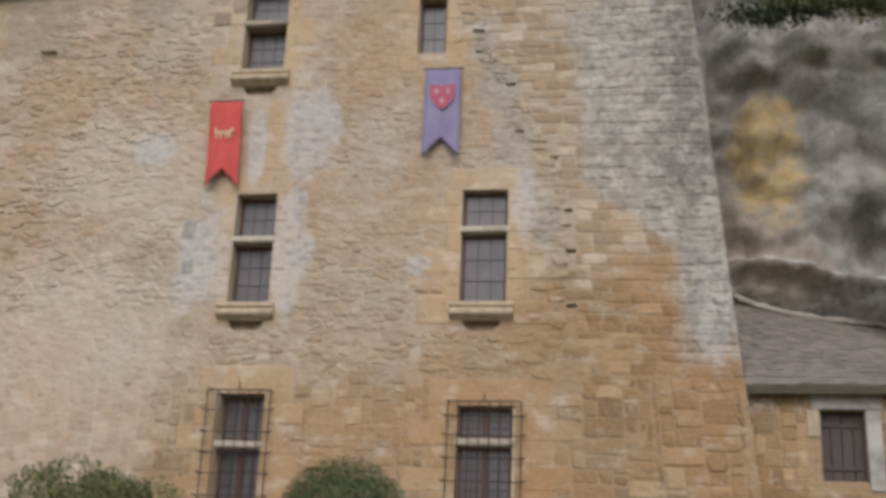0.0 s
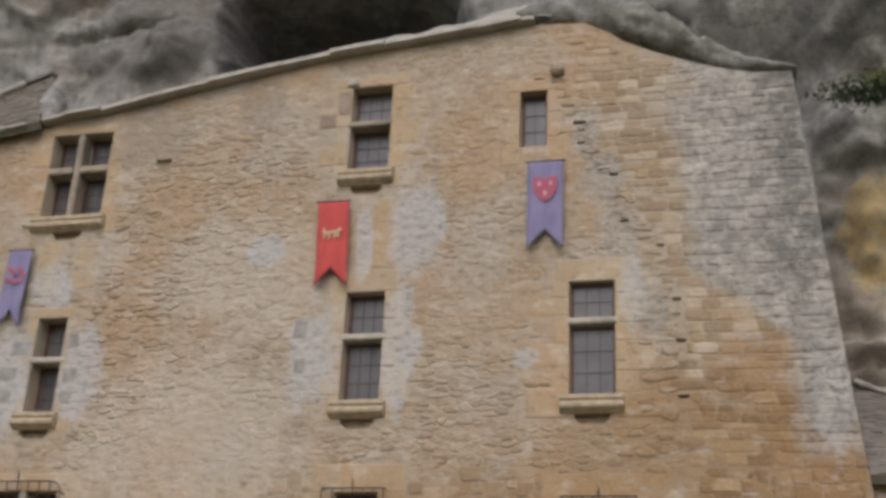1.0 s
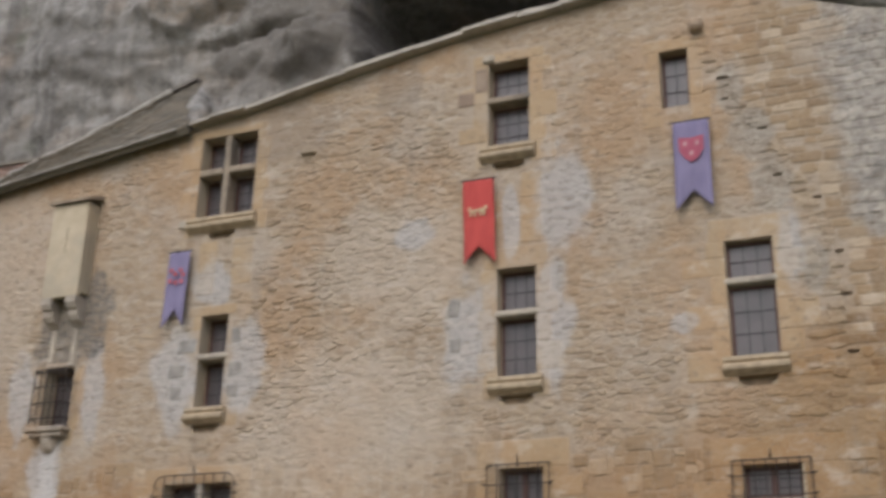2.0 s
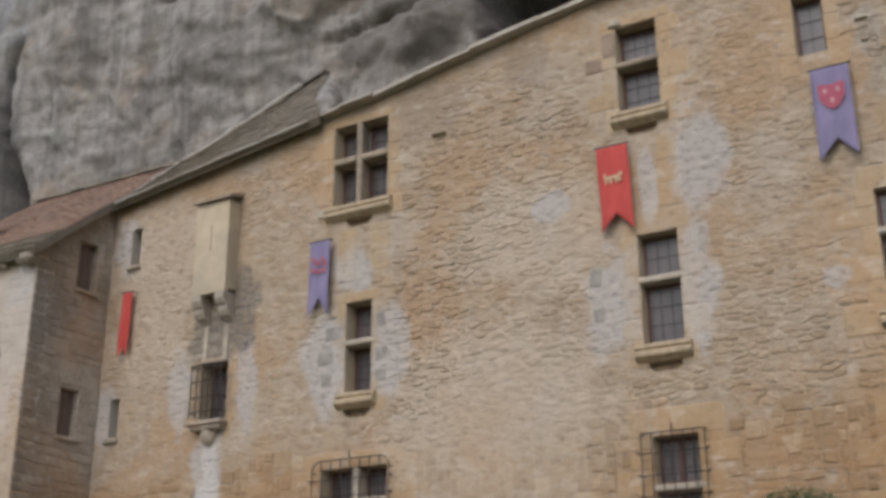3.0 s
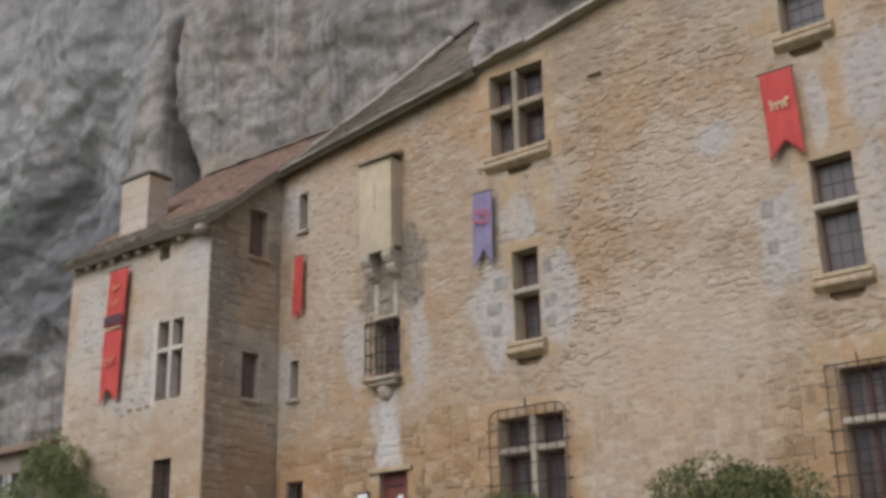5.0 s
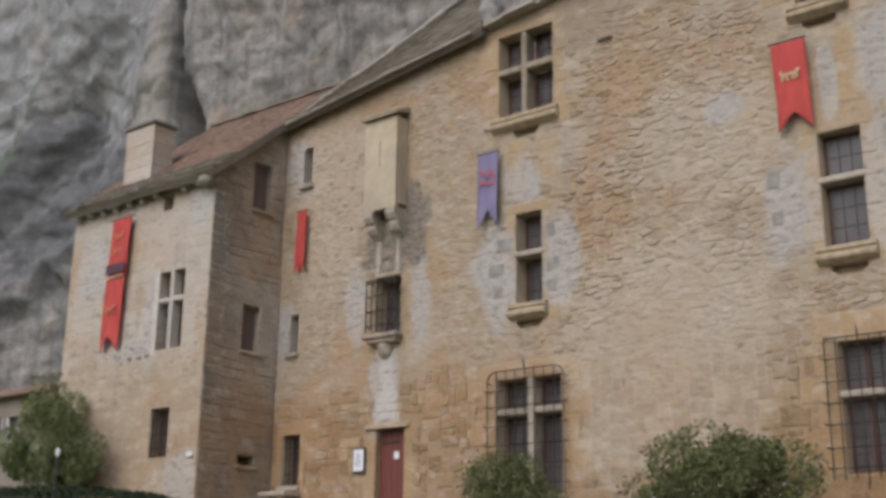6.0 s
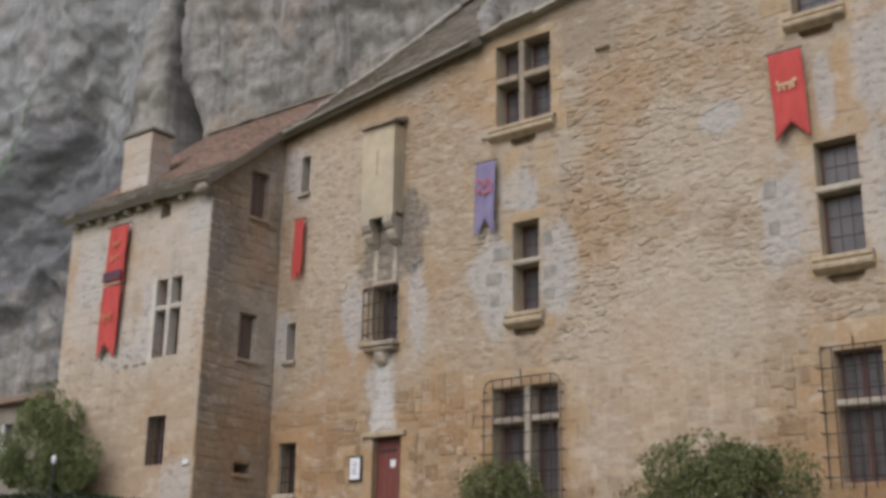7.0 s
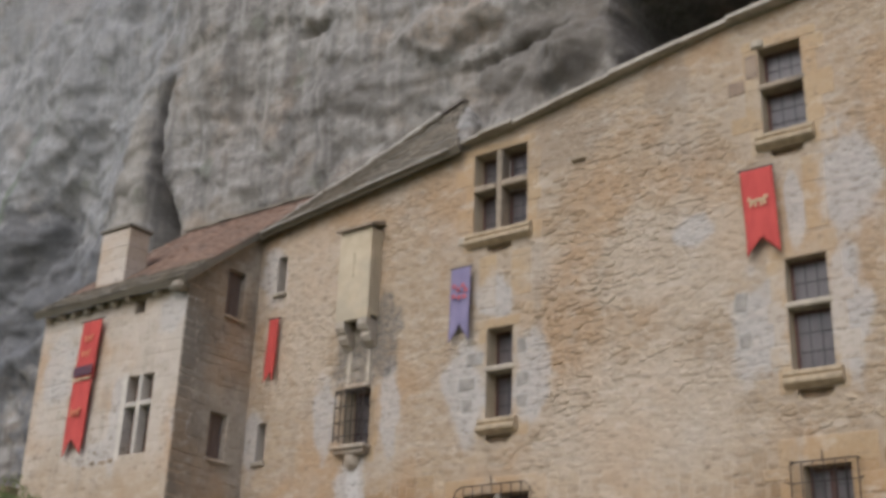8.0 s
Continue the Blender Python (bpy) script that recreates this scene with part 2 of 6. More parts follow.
# Backing behind openings: the darkness of unlit rooms is put into the colour.
M_DARK = speckled("dark_room_backing", (0.20, 0.175, 0.16), (0.15, 0.13, 0.12), 2.0)
M_RED = speckled("red_banner_cloth", (0.52, 0.075, 0.060), (0.45, 0.060, 0.050), 3.0, 0.85, relief=0.25, third=(0.62, 0.09, 0.065), stretch=(2, 2, 0.6))
M_BLUE = speckled("violet_blue_banner_cloth", (0.245, 0.21, 0.325), (0.205, 0.175, 0.28), 3.0, 0.85, relief=0.25, stretch=(2, 2, 0.6))
M_CREAM = speckled("cream_emblem_cloth", (0.62, 0.47, 0.28), (0.55, 0.40, 0.24), 8.0)
M_PINK = speckled("faded_pink_cloth", (0.50, 0.30, 0.30), (0.45, 0.25, 0.26), 8.0)
M_EMBLEM = speckled("ochre_emblem_cloth", (0.56, 0.20, 0.105), (0.52, 0.17, 0.085), 8.0)
M_BAND = speckled("dark_violet_band", (0.09, 0.045, 0.065), (0.13, 0.05, 0.06), 9.0)
M_EMBLEM_RED = speckled("bright_red_emblem_cloth", (0.50, 0.13, 0.15), (0.44, 0.11, 0.13), 8.0)
M_SHIELD = speckled("red_shield_cloth", (0.40, 0.10, 0.14), (0.35, 0.09, 0.13), 8.0)
TILE = dict(a=(0.265, 0.178, 0.130), b=(0.185, 0.140, 0.110), scale=1.1, third=(0.32, 0.20, 0.135), piece=0.8)
TILE_GREY = dict(a=(0.185, 0.158, 0.132), b=(0.125, 0.108, 0.094), scale=1.5, third=(0.25, 0.21, 0.17), piece=0.8)
LAUZE = dict(a=(0.185, 0.162, 0.125), b=(0.125, 0.110, 0.086), scale=1.8, third=(0.29, 0.24, 0.175), piece=0.7)
M_TILE, M_TILE_PIECE = speckled("brown_clay_tile", **TILE), speckled("brown_clay_tile_piece", single=True, **TILE)
M_TILE_GREY, M_TILE_GREY_PIECE = speckled("grey_brown_clay_tile", **TILE_GREY), speckled("grey_brown_clay_tile_piece", single=True, **TILE_GREY)
M_LAUZE, M_LAUZE_PIECE = speckled("lichen_stone_slab", **LAUZE), speckled("lichen_stone_slab_piece", single=True, **LAUZE)
M_SLAB = speckled("eave_slab_stone", (0.42, 0.37, 0.30), (0.28, 0.24, 0.19), 3.0, third=(0.5, 0.45, 0.37), piece=0.5)
M_FILLET = speckled("pale_lime_mortar", (0.47, 0.43, 0.37), (0.34, 0.305, 0.26), 4.0, third=(0.25, 0.225, 0.19), relief=0.5, dist=0.03)
M_PAPER = speckled("white_paper", (0.78, 0.78, 0.78), (0.72, 0.72, 0.72), 9.0, relief=0.0)
M_BAR = speckled("grey_print", (0.30, 0.30, 0.31), (0.36, 0.36, 0.36), 9.0, relief=0.0)
M_BLACK = speckled("black_frame_paint", (0.03, 0.03, 0.03), (0.05, 0.05, 0.05), 9.0, 0.5)
M_BARK = speckled("bark", (0.12, 0.085, 0.06), (0.07, 0.05, 0.04), 14.0, relief=0.6)
M_GRASS = speckled("meadow_grass", (0.055, 0.085, 0.028), (0.09, 0.10, 0.04), 4.0, relief=0.8, dist=0.04, third=(0.12, 0.10, 0.055))
M_GRAVEL = speckled("pale_gravel", (0.38, 0.33, 0.26), (0.26, 0.22, 0.17), 25.0, relief=0.8, dist=0.02)
M_RENDER = speckled("faded_house_render", (0.29, 0.24, 0.195), (0.23, 0.19, 0.155), 2.0)


def leafy(name, a, b, c):
    n = Nodes(name, 0.8)
    n.b.inputs["Specular IOR Level"].default_value = 0.25
    col = n.mix(n.island, a, b)
    col = n.mix(n.math("MULTIPLY", n.ramp(n.noise(2.0, 3.0), 0.45, 0.7), 0.6), col, c)
    return n.done(col)


M_LEAF = leafy("evergreen_leaves", (0.075, 0.085, 0.032), (0.20, 0.205, 0.08), (0.13, 0.14, 0.055))
M_OLIVE = leafy("olive_green_leaves", (0.14, 0.165, 0.062), (0.245, 0.262, 0.11), (0.19, 0.208, 0.084))
M_DOME = leafy("clipped_box_leaves", (0.05, 0.07, 0.026), (0.125, 0.148, 0.055), (0.085, 0.105, 0.04))
M_HEDGE = leafy("dark_hedge_leaves", (0.028, 0.042, 0.022), (0.065, 0.08, 0.038), (0.045, 0.06, 0.03))


def glass_material():
    n = Nodes("old_window_glass", 0.32)
    n.b.inputs["IOR"].default_value = 1.48
    n.b.inputs["Transmission Weight"].default_value = 0.45
    n.bump(n.noise(3.0, 2.0), 0.25, 0.02)
    return n.done(n.mix(n.ramp(n.noise(1.5, 3.0), 0.4, 0.65), (0.145, 0.120, 0.115), (0.108, 0.091, 0.089)))


M_GLASS = glass_material()


def cliff_material():
    n = Nodes("weathered_limestone_cliff", 0.95)
    fine = n.noise(3.2, 14.0, stretch=(1, 1, 1.2), rough=0.76)
    c = n.mix(n.ramp(n.noise(0.30, 8.0, stretch=(1, 1, 0.8), rough=0.62), 0.40, 0.62), (0.24, 0.216, 0.188), (0.385, 0.352, 0.308))
    c = n.mix(n.math("MULTIPLY", n.ramp(fine, 0.36, 0.64), 0.9), n.mix(0.44, c, (0.14, 0.130, 0.118)), n.mix(0.30, c, (0.50, 0.475, 0.435)))
    c = n.mix(n.math("MULTIPLY", n.ramp(n.noise(0.55, 6.0, stretch=(2.6, 2.6, 0.13), shift=(2, 5, 1), rough=0.6), 0.46, 0.62), 0.75), c, (0.14, 0.128, 0.114))
    c = n.mix(n.math("MULTIPLY", n.ramp(n.noise(1.3, 6.0, stretch=(2.6, 2.6, 0.10), shift=(7, 5, 11), rough=0.6), 0.54, 0.68), 0.4), c, (0.50, 0.475, 0.435))
    c = n.mix(n.math("MULTIPLY", n.ramp(n.noise(0.34, 6.0, shift=(9, 4, 4)), 0.53, 0.68), 0.5), c, (0.33, 0.235, 0.15))
    c = n.mix(n.math("MULTIPLY", n.ramp(n.noise(0.8, 8.0, stretch=(0.6, 1, 1.5), shift=(1, 8, 3), rough=0.68), 0.55, 0.68), 0.55), c, (0.45, 0.43, 0.40))
    crack = n.math("ABSOLUTE", n.math("SUBTRACT", n.noise(0.55, 7.0, stretch=(0.7, 1, 1.3), shift=(4, 4, 9), rough=0.6), 0.5))
    c = n.mix(n.math("MULTIPLY", n.ramp(crack, 0.012, 0.002), 0.35), c, (0.06, 0.056, 0.05))
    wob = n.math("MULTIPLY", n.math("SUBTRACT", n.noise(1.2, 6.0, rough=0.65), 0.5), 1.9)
    # Pale blue-grey blot on the far upper rock: mist put into the colour.
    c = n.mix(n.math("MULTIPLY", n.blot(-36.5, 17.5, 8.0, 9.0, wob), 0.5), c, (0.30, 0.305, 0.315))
    c = n.mix(n.math("MULTIPLY", n.blot(1.45, 7.6, .6, 1.2, n.math("MULTIPLY", wob, 1.2)), n.math("MULTIPLY_ADD", n.ramp(fine, 0.40, 0.6), 0.5, 0.4)), c, (0.54, 0.365, 0.12))
    c = n.mix(n.math("MULTIPLY", n.blot(-16.2, 14.7, 1.2, .7, wob), n.math("MULTIPLY_ADD", n.ramp(fine, 0.4, 0.6), 0.4, 0.12)), c, (0.28, 0.195, 0.12))
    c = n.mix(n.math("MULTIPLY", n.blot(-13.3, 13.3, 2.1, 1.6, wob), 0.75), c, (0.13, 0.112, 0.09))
    # First blot paints in shade under the ledge; the second just darkens the rock.
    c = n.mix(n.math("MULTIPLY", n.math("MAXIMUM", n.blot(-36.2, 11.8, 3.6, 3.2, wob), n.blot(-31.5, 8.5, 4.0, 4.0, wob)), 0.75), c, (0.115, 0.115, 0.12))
    c = n.mix(n.math("MULTIPLY", n.blot(-28.2, 13.4, .7, 2.6, n.math("MULTIPLY", wob, 0.6)), 0.45), c, (0.34, 0.30, 0.245))
    # Shade inside the cleft, put into the colour as two narrow dark blots.
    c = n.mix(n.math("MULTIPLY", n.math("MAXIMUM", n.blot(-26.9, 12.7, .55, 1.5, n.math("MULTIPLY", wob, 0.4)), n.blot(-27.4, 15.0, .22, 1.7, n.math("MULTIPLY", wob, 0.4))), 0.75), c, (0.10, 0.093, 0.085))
    sep = n.t.nodes.new("ShaderNodeSeparateXYZ")
    n.put(sep.inputs[0], n.pos)
    x, z = sep.outputs[0], sep.outputs[2]
    # dripping stain on the proud bed
    bed = n.math("ADD", n.math("MULTIPLY_ADD", n.math("ADD", x, 24.0), 0.28, z), n.math("MULTIPLY", wob, 0.55))
    drip = n.ramp(n.noise(1.0, 5.0, stretch=(1.5, 1.5, 0.07), shift=(1, 2, 6)), 0.40, 0.58)
    stain = n.math("MULTIPLY", n.math("MULTIPLY", n.ramp(bed, 14.2, 14.7), n.ramp(bed, 17.2, 15.4)), n.math("MULTIPLY", n.ramp(x, -26.8, -25.0), n.ramp(x, -15.5, -18.0)))
    c = n.mix(n.math("MULTIPLY", n.math("MULTIPLY", stain, drip), 0.62), c, (0.135, 0.122, 0.104))
    # green growth on the slanting ledge
    led = n.math("ADD", n.math("SUBTRACT", z, n.math("MULTIPLY_ADD", n.math("ADD", x, 36.4), 1.5, 15.8)), n.math("MULTIPLY", wob, 0.7))
    grow = n.math("MULTIPLY", n.math("MULTIPLY", n.ramp(led, -0.9, -0.1), n.ramp(led, 0.5, 0.0)), n.math("MULTIPLY", n.ramp(x, -34.4, -36.0), n.ramp(z, 11.5, 13.5)))
    c = n.mix(n.math("MULTIPLY", grow, 0.6), c, (0.11, 0.15, 0.075))
    # moss on the lip of rock and on the overhang
    moss = n.math("MAXIMUM", n.blot(-1.9, 10.7, 2.0, .8, wob), n.blot(3.4, 10.6, 2.6, 1.7, wob))
    c = n.mix(n.math("MULTIPLY", moss, n.math("MULTIPLY_ADD", n.ramp(fine, 0.62, 0.38), 0.5, 0.2)), c, (0.15, 0.138, 0.09))
    c = n.mix(n.math("MULTIPLY", n.blot(1.6, 7.2, 1.8, 2.6, wob), 0.18), c, (0.29, 0.26, 0.20))
    # pale line along the rim of the ledge above the annex
    rim = n.math("ABSOLUTE", n.math("ADD", n.math("SUBTRACT", n.math("MULTIPLY_ADD", n.math("SUBTRACT", x, 0.7), 0.27, z), 5.66), n.math("MULTIPLY", wob, 0.06)))
    c = n.mix(n.math("MULTIPLY", n.math("MULTIPLY", n.ramp(rim, 0.07, 0.02), n.ramp(x, 0.2, 0.5)), 0.7), c, (0.50, 0.48, 0.44))
    # Darkens the cave's rock: part of its shade is put into the colour.
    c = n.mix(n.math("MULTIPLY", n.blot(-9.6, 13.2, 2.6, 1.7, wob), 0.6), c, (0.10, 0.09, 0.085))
    c = n.mix(n.math("MULTIPLY", n.ramp(n.noise(0.9, 6.0, shift=(21, 3, 3)), 0.60, 0.72), 0.4), c, (0.15, 0.165, 0.11))
    c = n.mix(n.math("MULTIPLY", n.ramp(n.noise(8.0, 8.0, stretch=(1, 1, 0.8), rough=0.8, shift=(3, 1, 0)), 0.53, 0.61), 0.2), c, (0.10, 0.095, 0.088))
    c = n.mix(n.math("MULTIPLY", n.ramp(n.noise(6.0, 8.0, stretch=(0.8, 1, 1.2), rough=0.8, shift=(13, 1, 5)), 0.54, 0.62), 0.2), c, (0.52, 0.49, 0.45))
    h = n.math("ADD", n.noise(2.4, 12.0, stretch=(1, 1, 1.3), rough=0.7), n.math("MULTIPLY", n.ramp(crack, 0.02, 0.0), -0.05))
    n.bump(n.math("ADD", h, n.math("MULTIPLY", fine, 0.35)), 0.6, 0.10)
    return n.done(c)


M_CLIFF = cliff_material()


# ---- mesh writers ----
class Geo:
    def __init__(self):
        self.v, self.f = [], []

    def add(self, verts, faces):
        k = len(self.v)
        self.v += [tuple(p) for p in verts]
        self.f += [tuple(i + k for i in q) for q in faces]

    def box(self, x0, x1, y0, y1, z0, z1, b=0.0):
        """A block, with its edges cut off by b."""
        if b <= 0:
            p = [(x, y, z) for x in (x0, x1) for y in (y0, y1) for z in (z0, z1)]
            self.add(p, [(0, 1, 3, 2), (4, 6, 7, 5), (0, 4, 5, 1), (2, 3, 7, 6), (0, 2, 6, 4), (1, 5, 7, 3)])
            return
        lo, hi = (x0, y0, z0), (x1, y1, z1)
        p, at = [], {}
        for s in [(i, j, k) for i in (0, 1) for j in (0, 1) for k in (0, 1)]:
            for ax in range(3):
                q = [(hi[a] if s[a] else lo[a]) if a == ax else (hi[a] - b if s[a] else lo[a] + b) for a in range(3)]
                at[s, ax] = len(p)
                p.append(q)
        f = []
        for ax in range(3):
            u, w = [a for a in range(3) if a != ax]
            for side in (0, 1):
                ring = []
                for i, j in ((0, 0), (1, 0), (1, 1), (0, 1)):
                    s = [0, 0, 0]
                    s[ax], s[u], s[w] = side, i, j
                    ring.append(at[tuple(s), ax])
                f.append(tuple(ring))
            for i in (0, 1):
                for j in (0, 1):
                    s0, s1 = [0, 0, 0], [0, 0, 0]
                    s0[u] = s1[u] = i
                    s0[w] = s1[w] = j
                    s0[ax], s1[ax] = 0, 1
                    f.append((at[tuple(s0), u], at[tuple(s1), u], at[tuple(s1), w], at[tuple(s0), w]))
        for s in [(i, j, k) for i in (0, 1) for j in (0, 1) for k in (0, 1)]:
            f.append((at[s, 0], at[s, 1], at[s, 2]))
        self.add(p, f)

    def tube(self, pts, r, n=6):
        """A round bar along the points."""
        rings = []
        for i, p in enumerate(pts):
            a, c = Vector(pts[max(i - 1, 0)]), Vector(pts[min(i + 1, len(pts) - 1)])
            d = (c - a).normalized()
            u = d.orthogonal().normalized()
            w = d.cross(u)
            rr = r[i] if isinstance(r, (list, tuple)) else r
            rings.append([Vector(p) + (u * math.cos(2 * math.pi * k / n) + w * math.sin(2 * math.pi * k / n)) * rr for k in range(n)])
        v = [q for ring in rings for q in ring]
        f = [(i * n + k, i * n + (k + 1) % n, (i + 1) * n + (k + 1) % n, (i + 1) * n + k) for i in range(len(pts) - 1) for k in range(n)]
        f += [tuple(range(n)), tuple((len(pts) - 1) * n + k for k in range(n))]
        self.add(v, f)

    def mesh(self, name, mat, smooth=False):
        me = bpy.data.meshes.new(name)
        me.from_pydata(self.v, [], self.f)
        bm = bmesh.new()
        bm.from_mesh(me)
        bmesh.ops.recalc_face_normals(bm, faces=bm.faces)
        bm.to_mesh(me)
        bm.free()
        me.materials.append(mat)
        if smooth:
            me.polygons.foreach_set("use_smooth", [True] * len(me.polygons))
        return me


def part(name, geo, mat, parent=None, label="", smooth=False):
    ob = new(name, geo.mesh(name, mat, smooth))
    if parent:
        ob.parent = parent
    if label:
        ob["label"] = label
    return ob


def block(name, ext, mat, parent, b=0.012, label=""):
    g = Geo()
    g.box(*ext, b)
    return part(name, g, mat, parent, label)


def empty(name, at, label, category, group="", kind=""):
    """The base of a thing; its parts are written in the place's own metres."""
    ob = new(name)
    ob.empty_display_size = 0.2
    return tagged(ob, label, category, group, kind)


def lerp_table(tab, x):
    return float(np.interp(x, [a for a, _ in tab], [b for _, b in tab]))


# ---- plan ----
EAVE = [(-19.9, 9.12), (-18.6, 9.40), (-16.6, 9.68), (-15.0, 9.82), (-13.9, 9.96), (-12.7, 10.08), (-11.5, 10.30), (-9.3, 10.68), (-8.15, 10.85), (-6.0, 11.04), (-4.4, 11.2),
        (-3.35, 11.1), (-2.75, 10.62), (-2.15, 10.33), (-1.6, 10.1), (-0.85, 9.83), (0.0, 9.78)]
JOINT = [(0.0, -2.1), (3.7, -2.16), (5.1, -2.1), (5.95, -2.11), (6.65, -2.26), (7.73, -2.7), (8.1, -3.02), (8.5, -3.26), (9.14, -3.55), (10.1, -3.85), (12, -4.2)]
X_IN, Y_WING, X_WING = -19.88, -2.05, -24.78


def eave(x):
    return lerp_table(EAVE, x)


def batter(x, z):
    """The cliff end of the front leans back towards the top."""
    return x + max(0.0, (x + 3.0) / 3.0) * lerp_table([(-1, 1.0), (0, 0.93), (2.83, 0.66), (4.7, 0.47), (6.8, 0.28), (8.4, 0.14), (9.8, 0.0), (12, 0)], z)


# openings of the front: name, x0, x1, z0, z1
HOLES = {
    "w0": (-13.55, -12.96, 4.10, 5.88), "w1": (-7.63, -6.93, 4.19, 6.12), "w2": (-3.77, -3.02, 4.20, 6.14), "u1": (-7.81, -7.04, 8.45, 10.18),
    "w3": (-4.66, -4.17, 8.70, 9.80), "m": (-13.93, -12.65, 7.90, 9.68), "g0": (-14.0, -12.58, 0.62, 2.72), "g1": (-7.58, -6.84, 0.68, 2.68),
    "g2": (-3.72, -2.86, 0.60, 2.53), "gw": (-17.05, -16.38, 3.93, 5.12), "s1": (-19.31, -19.04, 7.65, 8.53), "s2": (-19.51, -19.26, 3.86, 4.71),
    "lg": (-19.57, -19.06, 1.04, 2.10), "door": (-16.95, -16.22, -0.3, 2.03),
}
# pockets left where toothing stones fell out of the old joint
POCKETS = [(-3.60, 9.10, .20, .07), (-3.58, 8.70, .12, .05), (-3.02, 8.05, .15, .06), (-2.86, 7.18, .14, .05), (-2.34, 6.70, .11, .06),
           (-2.14, 5.76, .12, .06), (-2.12, 5.06, .15, .06), (-2.13, 4.15, .14, .06)]
for i, (x, z, w, h) in enumerate(POCKETS):
    HOLES["n_j%d" % i] = (x - w / 2, x + w / 2, z - h / 2, z + h / 2)
for k in ("w0", "w1", "w2", "u1", "m"):
    x0, x1, z0, z1 = HOLES[k]
    xm = (x0 + x1) / 2
    HOLES["n_" + k] = (xm - 0.29, xm + 0.29, z0 - 0.46, z0 - 0.30)


def grid_wall(name, mat, holes, u0, u1, v0, top, place, thick, step=0.6):
    """A wall with real openings. place(u, v, d) gives the point at depth d; top(u) is its upper edge."""
    us = sorted({round(u, 4) for u in [u0, u1, *[h[0] for h in holes], *[h[1] for h in holes], *np.arange(u0, u1, step)]})
    us = [u for u in us if u0 - 1e-6 <= u <= u1 + 1e-6]
    vmax = max(top(u) for u in us)
    vs = sorted({round(v, 4) for v in [v0, vmax + 0.01, *[h[2] for h in holes], *[h[3] for h in holes], *np.arange(v0, vmax, 1.0)]})
    vs = [v for v in vs if v >= v0 - 1e-6]
    nu, nv = len(us), len(vs)
    solid = [[not any(h[0] < (us[i] + us[i + 1]) / 2 < h[1] and h[2] < (vs[j] + vs[j + 1]) / 2 < h[3] for h in holes) and vs[j] < min(top(us[i]), top(us[i + 1])) - 1e-3
              for j in range(nv - 1)] for i in range(nu - 1)]
    last = [max(j for j in range(nv - 1) if solid[i][j]) for i in range(nu - 1)]
    g, seen = Geo(), {}

    def vert(i, j, col, d):
        z = vs[j]
        if j > last[col]:
            z = top(us[i])
        key = (i, round(z, 4), d)
        if key not in seen:
            seen[key] = len(g.v)
            g.v.append(place(us[i], z, d))
        return seen[key]

    for i in range(nu - 1):
        for j in range(nv - 1):
            if not solid[i][j]:
                continue
            a = [vert(i, j, i, 0.0), vert(i + 1, j, i, 0.0), vert(i + 1, j + 1, i, 0.0), vert(i, j + 1, i, 0.0)]
            b = [vert(i, j, i, thick), vert(i + 1, j, i, thick), vert(i + 1, j + 1, i, thick), vert(i, j + 1, i, thick)]
            g.f += [tuple(a), tuple(b[::-1])]
            for (di, dj), (p, q) in {(0, -1): (0, 1), (1, 0): (1, 2), (0, 1): (2, 3), (-1, 0): (3, 0)}.items():
                ii, jj = i + di, j + dj
                if not (0 <= ii < nu - 1 and 0 <= jj < nv - 1 and solid[ii][jj]):
                    g.f.append((a[p], a[q], b[q], b[p]))
    return part(name, g, mat)


front_place = lambda u, v, d: (batter(u, v), d, v)
wall_front = tagged(grid_wall("wall_front", M_MORTAR, list(HOLES.values()), X_IN, 0.0, -1.2, eave, front_place, 0.55),
                    "tall rubble limestone front with pale mortar and grey patches", "wall", kind="structure")

SIDE_HOLES = [(-0.95, -0.42, 7.0, 8.1), (-1.06, -0.56, 3.82, 4.83), (-0.97, -0.52, 1.42, 1.64)]
side_top = lambda u: 7.50 + (u + 2.05) * 0.83
side_place = lambda u, v, d: (X_IN - d, u, v)
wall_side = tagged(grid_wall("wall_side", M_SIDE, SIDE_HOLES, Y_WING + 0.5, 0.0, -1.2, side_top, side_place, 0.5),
                   "grey dark-mottled return wall of the projecting wing", "wall", kind="structure")
WING_HOLES = [(-21.47, -20.64, 3.82, 5.53), (-21.42, -20.83, 1.55, 2.57), (-21.55, -21.22, 6.95, 7.3)]
wing_place = lambda u, v, d: (u, Y_WING + d, v)
wall_wing = tagged(grid_wall("wall_wing", M_WING, WING_HOLES, X_WING, X_IN, -1.2, lambda u: 7.42, wing_place, 0.5),
                   "pale pinkish limestone wall of the wing, ochre near the ground", "wall", kind="structure")
g = Geo()
g.box(X_WING, X_WING + 0.5, Y_WING + 0.5, 1.4, -1.2, 7.4)
wall_wing_end = tagged(part("wall_wing_end", g, M_SIDE), "outer end wall of the wing", "wall", kind="structure")
# Unseen wall added to shut out light, so the rooms read dark.
g = Geo()
g.box(X_WING + 0.5, 0.3, 1.05, 1.25, -1.2, 9.0)
g.box(X_WING + 0.5, 0.3, 1.25, 1.45, -1.2, 8.0)
wall_back = tagged(part("wall_back", g, M_DARK), "dark inner wall, added to close the rooms behind the windows", "wall", kind="structure")

g = Geo()
